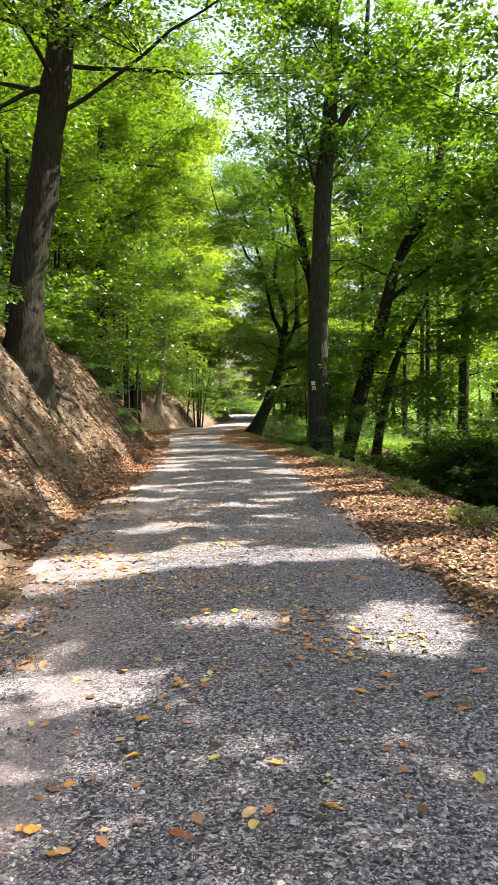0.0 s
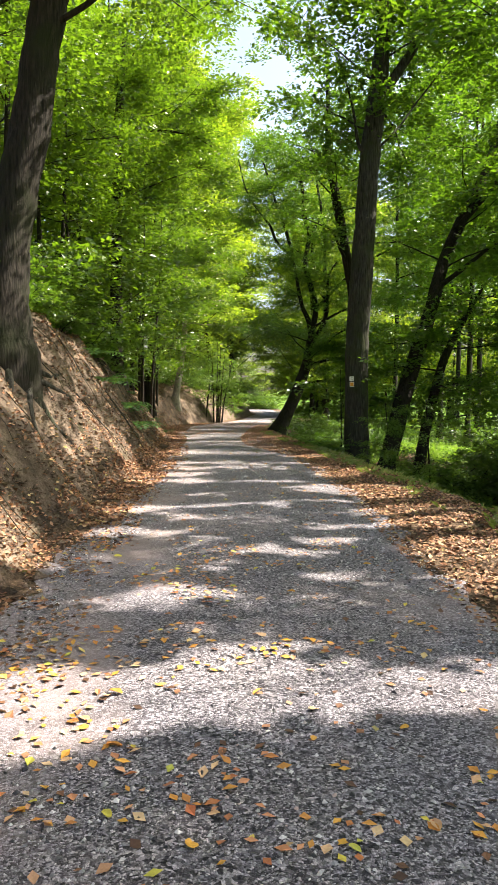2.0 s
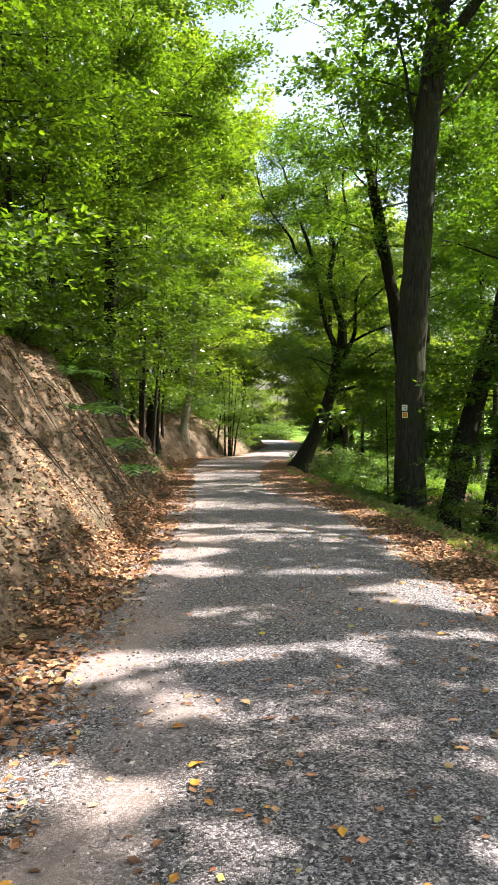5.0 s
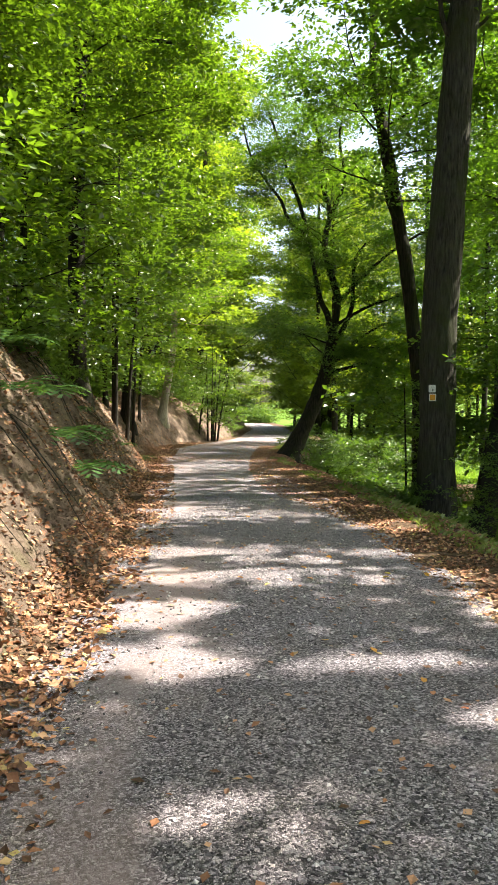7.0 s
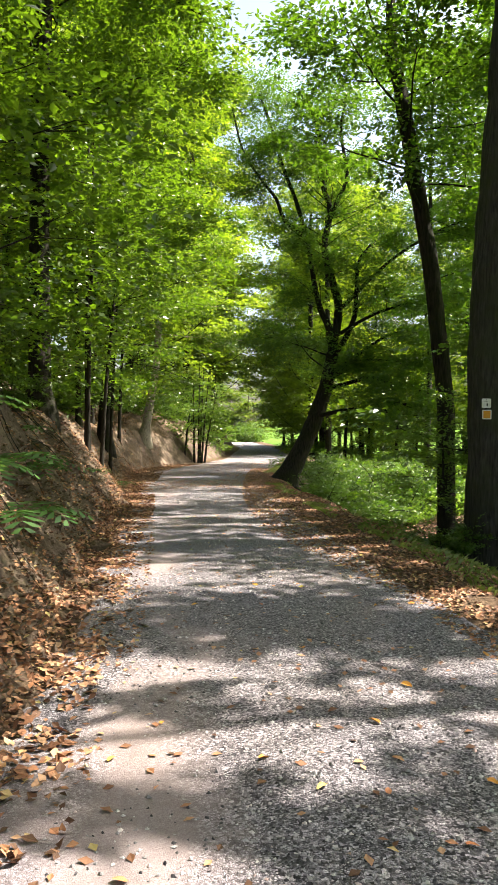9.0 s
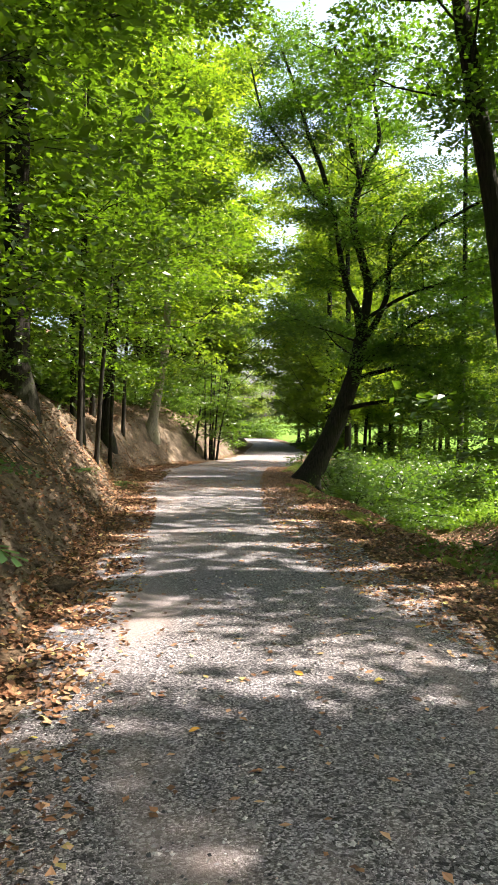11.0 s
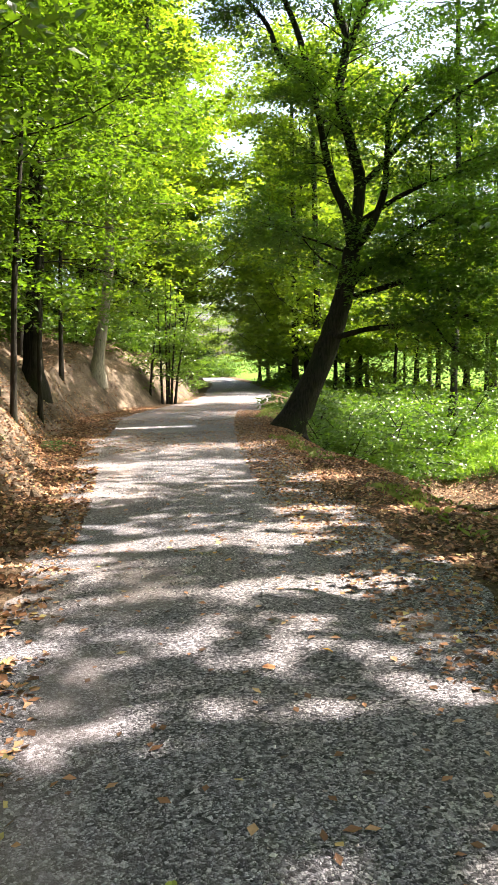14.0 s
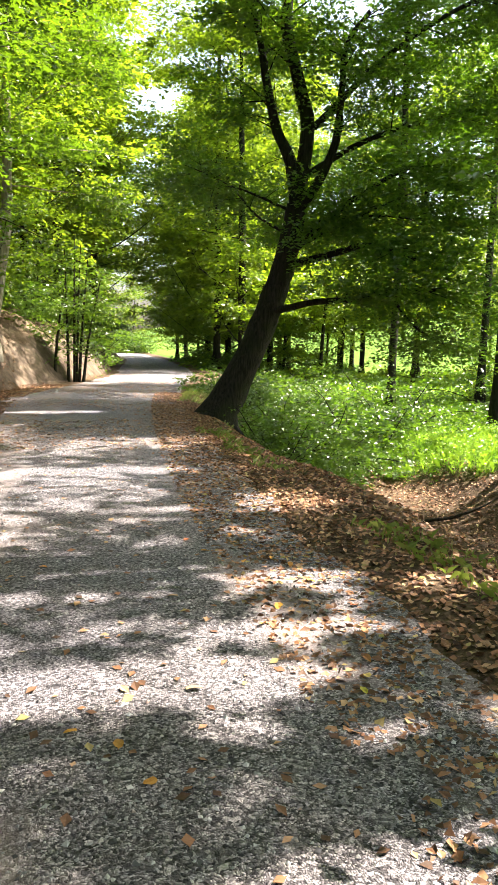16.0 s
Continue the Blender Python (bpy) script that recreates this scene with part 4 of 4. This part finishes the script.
# bright herbs of the meadow below
x, y = scatter(60000, 5.0, 21, 34, 57, rng)
ok = x - verge_edge(y) > 5.3 + 2.4 * ease((44 - y) / 6) + 0.9 * rough_ground(x, y, 2.0, 5)
x, y = x[ok], y[ok]
_, top = blades(x, y, 0.42, rng, 0.02, 0.4)
d = rng.normal(size=(len(x), 3))
v = leaves_on(top, d, rng, 3, 0.18, 0.1, 0.07, tilt=0.7)
st, _ = blades(x[::3], y[::3], 0.36, rng, 0.008, 0.5)
x, y = scatter(9000, 9, 36, 56, 90, rng)
ok = x - verge_edge(y) > 5.3
_, top = blades(x[ok], y[ok], 0.6, rng, 0.02, 0.4)
v = np.concatenate([v, leaves_on(top, rng.normal(size=(len(top), 3)), rng, 2, 0.4, 0.2, 0.3, tilt=0.6)])
tagged(new("meadow_plants", leaf_mesh("meadow_plants", np.concatenate([v, st]), HERB)), "bright green meadow herbs in the sun", "plants", kind="stuff")


# ---- leaf litter, stones, fallen leaves ----
def flat_leaves(x, y, size, rng_, lift=0.012, tilt=0.35):
    n = len(x)
    p = np.stack([x, y, land(x, y) + lift], 1)
    nrm = unit(np.array([0, 0, 1.0]) + rng_.normal(size=(n, 3)) * tilt)
    ax = rng_.normal(size=(n, 3))
    ax = unit(ax - nrm * (ax * nrm).sum(1, keepdims=True))
    cr = np.cross(nrm, ax)
    s = (size * rng_.uniform(0.6, 1.3, n))[:, None]
    curl = nrm * s * rng_.uniform(0.0, 0.16, n)[:, None]
    return np.stack([p - ax * s * 0.5, p + cr * s * 0.33 + curl, p + ax * s * 0.5 + curl * 0.3, p - cr * s * 0.33 + curl * 0.8], 1)


x, y = scatter(64000, 0, 1, 3, 48, rng)
edge, out = road_right(y) - 0.1 - 0.65 * ease((y - 20) / 6), verge_edge(y) + 0.35
xr = edge + (out - edge) * x ** 0.85
ok = rough_ground(xr, y, 0.5, 61) + 0.5 * rough_ground(xr, y, 0.2, 62) > -0.85
v1 = flat_leaves(xr[ok], y[ok], 0.052, rng)
x, y = scatter(30000, -1.5, 0.6, 3, 50, rng)
xl = bank_toe(y) + 0.1 + np.where(x < 0, x * rng.uniform(0, 1, len(x)), x)
ok = rough_ground(xl, y, 0.5, 63) + 0.5 * rough_ground(xl, y, 0.2, 64) > -0.3
v2 = flat_leaves(xl[ok], y[ok], 0.054, rng)
x, y = scatter(30000, 2.6, 9.5, 18, 48, rng)
v3 = flat_leaves(x, y, 0.08, rng)
x, y = scatter(34000, -7.0, -1.8, 5, 52, rng)
ok = (x < bank_toe(y)) & (rough_ground(x, y, 0.7, 65) + 0.5 * rough_ground(x, y, 0.3, 66) > -0.25)
v4 = flat_leaves(x[ok], y[ok], 0.075, rng)
x, y = scatter(15000, 0, 1, 4, 36, rng)
xb = bank_toe(y) - 2.3 * x ** 1.3
ok = rough_ground(xb, y, 0.6, 73) + 0.6 * rough_ground(xb, y, 0.22, 74) > -0.1
v7 = flat_leaves(xb[ok], y[ok], 0.058, rng, 0.02, 0.5)
x, y = scatter(2600, 0, 1, 2.2, 42, rng)
v5 = flat_leaves(road_left(y) + (road_right(y) - road_left(y)) * x, y, 0.05, rng, 0.018, 0.14)
x, y = scatter(7000, 0, 1, 35, 54, rng)
xm = road_left(y) + (road_right(y) - road_left(y)) * x
ok = rough_ground(xm, y, 1.5, 69) + 0.5 * rough_ground(xm, y, 0.4, 70) > -0.2
v6 = flat_leaves(xm[ok], y[ok], 0.06, rng, 0.018, 0.2)
more = np.random.default_rng(905)
x, y = scatter(22000, 0, 1, 11, 52, more)
a, b = bank_toe(y) - 0.2, road_left(y) + 0.25
xs = a + (b - a) * x ** 1.15
ok = rough_ground(xs, y, 0.45, 91) + 0.6 * rough_ground(xs, y, 0.18, 92) > -0.35
v8 = flat_leaves(xs[ok], y[ok], 0.062, more, 0.022, 0.4)
x, y = scatter(12000, 0.2, 4.2, 26, 44, more)
x = verge_edge(y) + x
ok = rough_ground(x, y, 0.6, 93) + 0.6 * rough_ground(x, y, 0.2, 94) > -0.4
v9 = flat_leaves(x[ok], y[ok], 0.066, more, 0.02, 0.45)
tagged(new("leaf_litter", leaf_mesh("leaf_litter", np.concatenate([v1, v2, v3, v4, v5, v6, v7, v8, v9]), LITTER)), "brown dead leaves lying thickly beside the road", "leaf litter", kind="stuff")


x, y = scatter(2600, -1.3, 1.3, 2.6, 10.5, rng)
ok = rough_ground(x, y, 0.7, 67) + 0.6 * rough_ground(x, y, 0.25, 68) - 0.25 * np.abs(x + 0.3) > 0.0
tagged(new("scattered_leaves", leaf_mesh("scattered_leaves", flat_leaves(x[ok], y[ok], 0.05, rng, 0.02, 0.16), FRESH)), "orange and tan leaves strewn over the gravel", "leaves", kind="stuff")


def lumps(x, y, size, rng_, lift, squash=0.7):
    """Small eight-sided lumps lying at x, y."""
    n = len(x)
    octa = np.array([(1, 0, 0), (0, 1, 0), (-1, 0, 0), (0, -1, 0), (0, 0, squash), (0, 0, -squash)])
    v = octa[None] * (1 + 0.35 * rng_.normal(size=(n, 6, 1))) + 0.15 * rng_.normal(size=(n, 6, 3))
    v = v * size[:, None, None] + np.stack([x, y, land(x, y) + lift * size], 1)[:, None]
    f = np.array([(0, 1, 4), (1, 2, 4), (2, 3, 4), (3, 0, 4), (1, 0, 5), (2, 1, 5), (3, 2, 5), (0, 3, 5)])
    return v.reshape(-1, 3), (f[None] + 6 * np.arange(n)[:, None, None]).reshape(-1, 3)


# crumbling earth on the bank, and thin roots that hang out of it
x, y = scatter(9000, -2.4, 0.25, 4, 34, rng)
x = bank_toe(y) + x * rng.uniform(0.2, 1, len(x))
tagged(new("soil_clods", mesh_of("soil_clods", *lumps(x, y, 0.017 * np.exp(rng.normal(size=len(x)) * 0.5), rng, 0.2), SOIL)), "crumbled brown earth clods on the bank", "soil", kind="stuff")
strands = []
for i in range(100):
    yy, d0 = rng.uniform(5, 30), rng.uniform(0.8, 2.4)
    s = np.linspace(0, 1, 6)
    ry = yy + rng.normal() * 0.5 * s + 0.05 * np.sin(9 * s + i)
    rx = bank_toe(ry) - d0 + rng.uniform(0.4, 0.9) * s
    strands.append(tube(np.stack([rx, ry, land(rx, ry) + 0.03 + 0.05 * np.sin(3.1 * s)], 1), np.linspace(rng.uniform(0.006, 0.015), 0.003, 6), 4, rng, 0.1))
tagged(new("root_strands", mesh_of("root_strands", *joined(strands), BARK_OAK, True)), "thin dark roots hanging out of the bank", "roots", kind="stuff")


def stones(n, rng_):
    y = 1.6 + 38 * rng_.uniform(0, 1, n) ** 1.35
    a, b = road_left(y) - 0.05, road_right(y) + 0.1
    s = rng_.uniform(0, 1, n)
    ok = 0.26 * np.exp(-((s - 0.22) / 0.14) ** 2) + 0.5 * rough_ground(s * 3.2, y * 0.6, 0.8, 71) < rng_.uniform(-0.1, 0.45, n)
    x, y = (a + (b - a) * s)[ok], y[ok]
    n = len(x)
    size = 0.0068 * np.exp(np.clip(rng_.normal(size=n) * 0.3, -0.6, 0.6))
    octa = np.array([(1, 0, 0), (0, 1, 0), (-1, 0, 0), (0, -1, 0), (0, 0, 0.75), (0, 0, -0.6)])
    v = octa[None] * (1 + 0.35 * rng_.normal(size=(n, 6, 1))) + 0.12 * rng_.normal(size=(n, 6, 3))
    a = rng_.uniform(0, 6.3, n)
    c, s = np.cos(a)[:, None], np.sin(a)[:, None]
    v = np.stack([v[..., 0] * c - v[..., 1] * s, v[..., 0] * s + v[..., 1] * c, v[..., 2]], -1) * size[:, None, None]
    v = v + np.stack([x, y, land(x, y) + 0.012 + size * 0.25], 1)[:, None]
    f = np.array([(0, 1, 4), (1, 2, 4), (2, 3, 4), (3, 0, 4), (1, 0, 5), (2, 1, 5), (3, 2, 5), (0, 3, 5)])
    return v.reshape(-1, 3), (f[None] + 6 * np.arange(n)[:, None, None]).reshape(-1, 3)


tagged(new("gravel", mesh_of("gravel", *stones(58000, rng), STONE)), "loose grey gravel stones on the road", "gravel", kind="stuff")

# single coloured leaves on the gravel
shapes = []
for i in range(6):
    w, curl = rng.uniform(0.26, 0.36), rng.uniform(0.03, 0.12)
    rim = [(math.cos(a) * 0.5, math.sin(a) * w * (1 - 0.25 * math.cos(a)), curl * abs(math.sin(a)) ** 2 + 0.03 * rng.normal()) for a in np.linspace(0, 2 * np.pi, 10, endpoint=False)]
    pts = np.array([(0, 0, 0)] + rim + [(-0.8, 0.02, 0.02), (-0.5, 0.012, 0.0), (-0.5, -0.012, 0.0)])
    tri = [(0, k, k % 10 + 1) for k in range(1, 11)] + [(12, 11, 13)]
    shapes.append(mesh_of("fallen_leaf", pts, tri, FRESH))
for i in range(290):
    yy = 2.2 + 30 * rng.uniform() ** 1.6
    s = rng.uniform()
    if yy < 9 and rng.uniform() < 0.6:
        s = rng.normal() * 0.16 + 0.4
    elif rng.uniform() < 0.35:
        s = 1 - 0.2 * rng.uniform()
    s = min(max(s, 0.03), 0.99)
    xx = float(road_left(yy) + (road_right(yy) - road_left(yy)) * s)
    k = rng.uniform(0.042, 0.075)
    ob = new("fallen_leaf", shapes[i % 6])
    ob.matrix_world = pose(*foot(xx, yy, -0.022), rng.normal() * 10, rng.normal() * 10, rng.uniform(0, 360)) @ Matrix.Diagonal((k, k, k, 1))
    tagged(ob, "yellow and orange fallen leaf on the gravel", "leaf", "fallen leaves on the road")


# ---- trail signs on the tall tree ----
def plate(name, centre, w, h, mat, label, marks):
    ob = base_of(name, centre, label, "trail sign")
    bm = bmesh.new()
    bmesh.ops.create_cube(bm, size=1, matrix=Matrix.Diagonal((w, 0.004, h, 1)))
    bmesh.ops.bevel(bm, geom=[e for e in bm.edges if abs(e.verts[0].co.y - e.verts[1].co.y) > 0.001], offset=0.008, segments=3, affect="EDGES")
    me = bpy.data.meshes.new("plate")
    bm.to_mesh(me), bm.free()
    me.materials.append(mat)
    board = part("plate", me, ob)
    for n, dx, dz, a, b, m in marks:
        bm = bmesh.new()
        bmesh.ops.create_cube(bm, size=1, matrix=Matrix.Translation((dx, -0.0035, dz)) @ Matrix.Diagonal((a, 0.003, b, 1)))
        me = bpy.data.meshes.new(n)
        bm.to_mesh(me), bm.free()
        me.materials.append(m)
        part(n, me, board)
    for dz in (h * 0.4, -h * 0.4):
        bm = bmesh.new()
        bmesh.ops.create_cone(bm, cap_ends=True, segments=8, radius1=0.004, radius2=0.003, depth=0.05, matrix=Matrix.Translation((0, 0.015, dz)) @ Euler((radians(90), 0, 0)).to_matrix().to_4x4())
        me = bpy.data.meshes.new("nail")
        bm.to_mesh(me), bm.free()
        me.materials.append(BLACK)
        part("nail", me, ob)
    ob.rotation_euler = (0, 0, radians(-14))
    return ob


plate("trail_sign", (3.920, 24.255, 1.930), 0.125, 0.135, WHITE, "small white square trail sign with a black mark", [("mark", 0.012, -0.02, 0.018, 0.04, BLACK), ("mark", 0.0, 0.03, 0.05, 0.008, BLACK)])
plate("trail_sign", (3.930, 24.255, 1.770), 0.125, 0.135, WHITE, "small orange square trail sign with a white rim", [("mark", 0, 0, 0.098, 0.106, ORANGE)])

# a dead branch on the ground below the verge
p0 = foot(7.6, 38.4, -0.03)
stick = base_of("fallen_branch", p0, "dark dead branch lying on the slope", "branch")
sp = np.array([(-0.6, 0.1, 0.0), (-0.3, 0.0, 0.04), (0.1, 0.02, 0.05), (0.6, -0.1, 0.04), (1.0, -0.1, 0.0)])
sp[:, 2] += land(sp[:, 0] + p0[0], sp[:, 1] + p0[1]) - p0[2] + 0.03
part("stick", mesh_of("stick", *tube(*smooth_path(sp, [0.035, 0.035, 0.03, 0.022, 0.012]), 7, rng, 0.1), BARK_DARK, True), stick)

# roots of the leaning tree that run down into the slope
for i, (dx, dy) in enumerate(((1.15, -0.35), (0.8, -0.9), (-0.55, -0.5), (0.9, 0.5))):
    s = np.linspace(0, 1, 7)
    rx, ry = 3.25 + dx * s, 41.35 + dy * s + 0.05 * np.sin(6 * s + i)
    rz = land(rx, ry) + 0.16 * (1 - s) ** 2 + 0.01 - 0.04 * s
    r = base_of("tree_root", (rx[0], ry[0], rz[0]), "dark root at the foot of the leaning tree", "root", "roots of the leaning tree")
    q = np.stack([rx - rx[0], ry - ry[0], rz - rz[0]], 1)
    part("root", mesh_of("root", *tube(*smooth_path(q, np.linspace(0.2, 0.04, 7)), 8, rng, 0.1), BARK_DARK, True), r)

# roots that show on the bank under the big tree
for i, (dx, dy, n) in enumerate(((0.75, -0.9, 7), (0.95, 0.1, 7), (0.7, 0.9, 7), (0.3, -1.5, 8), (0.5, 1.6, 8))):
    s = np.linspace(0, 1, n)
    rx = -3.05 + dx * s + 0.06 * np.sin(7 * s + i)
    ry = 14.2 + dy * s + 0.12 * np.sin(5 * s + 2 * i)
    rz = land(rx, ry) + 0.03 - 0.06 * s
    r = base_of("tree_root", (rx[0], ry[0], rz[0]), "bare twisted root on the bank", "root", "roots on the bank")
    q = np.stack([rx - rx[0], ry - ry[0], rz - rz[0]], 1)
    part("root", mesh_of("root", *tube(*smooth_path(q, np.linspace(0.09, 0.02, n)), 7, rng, 0.12), BARK_OAK, True), r)
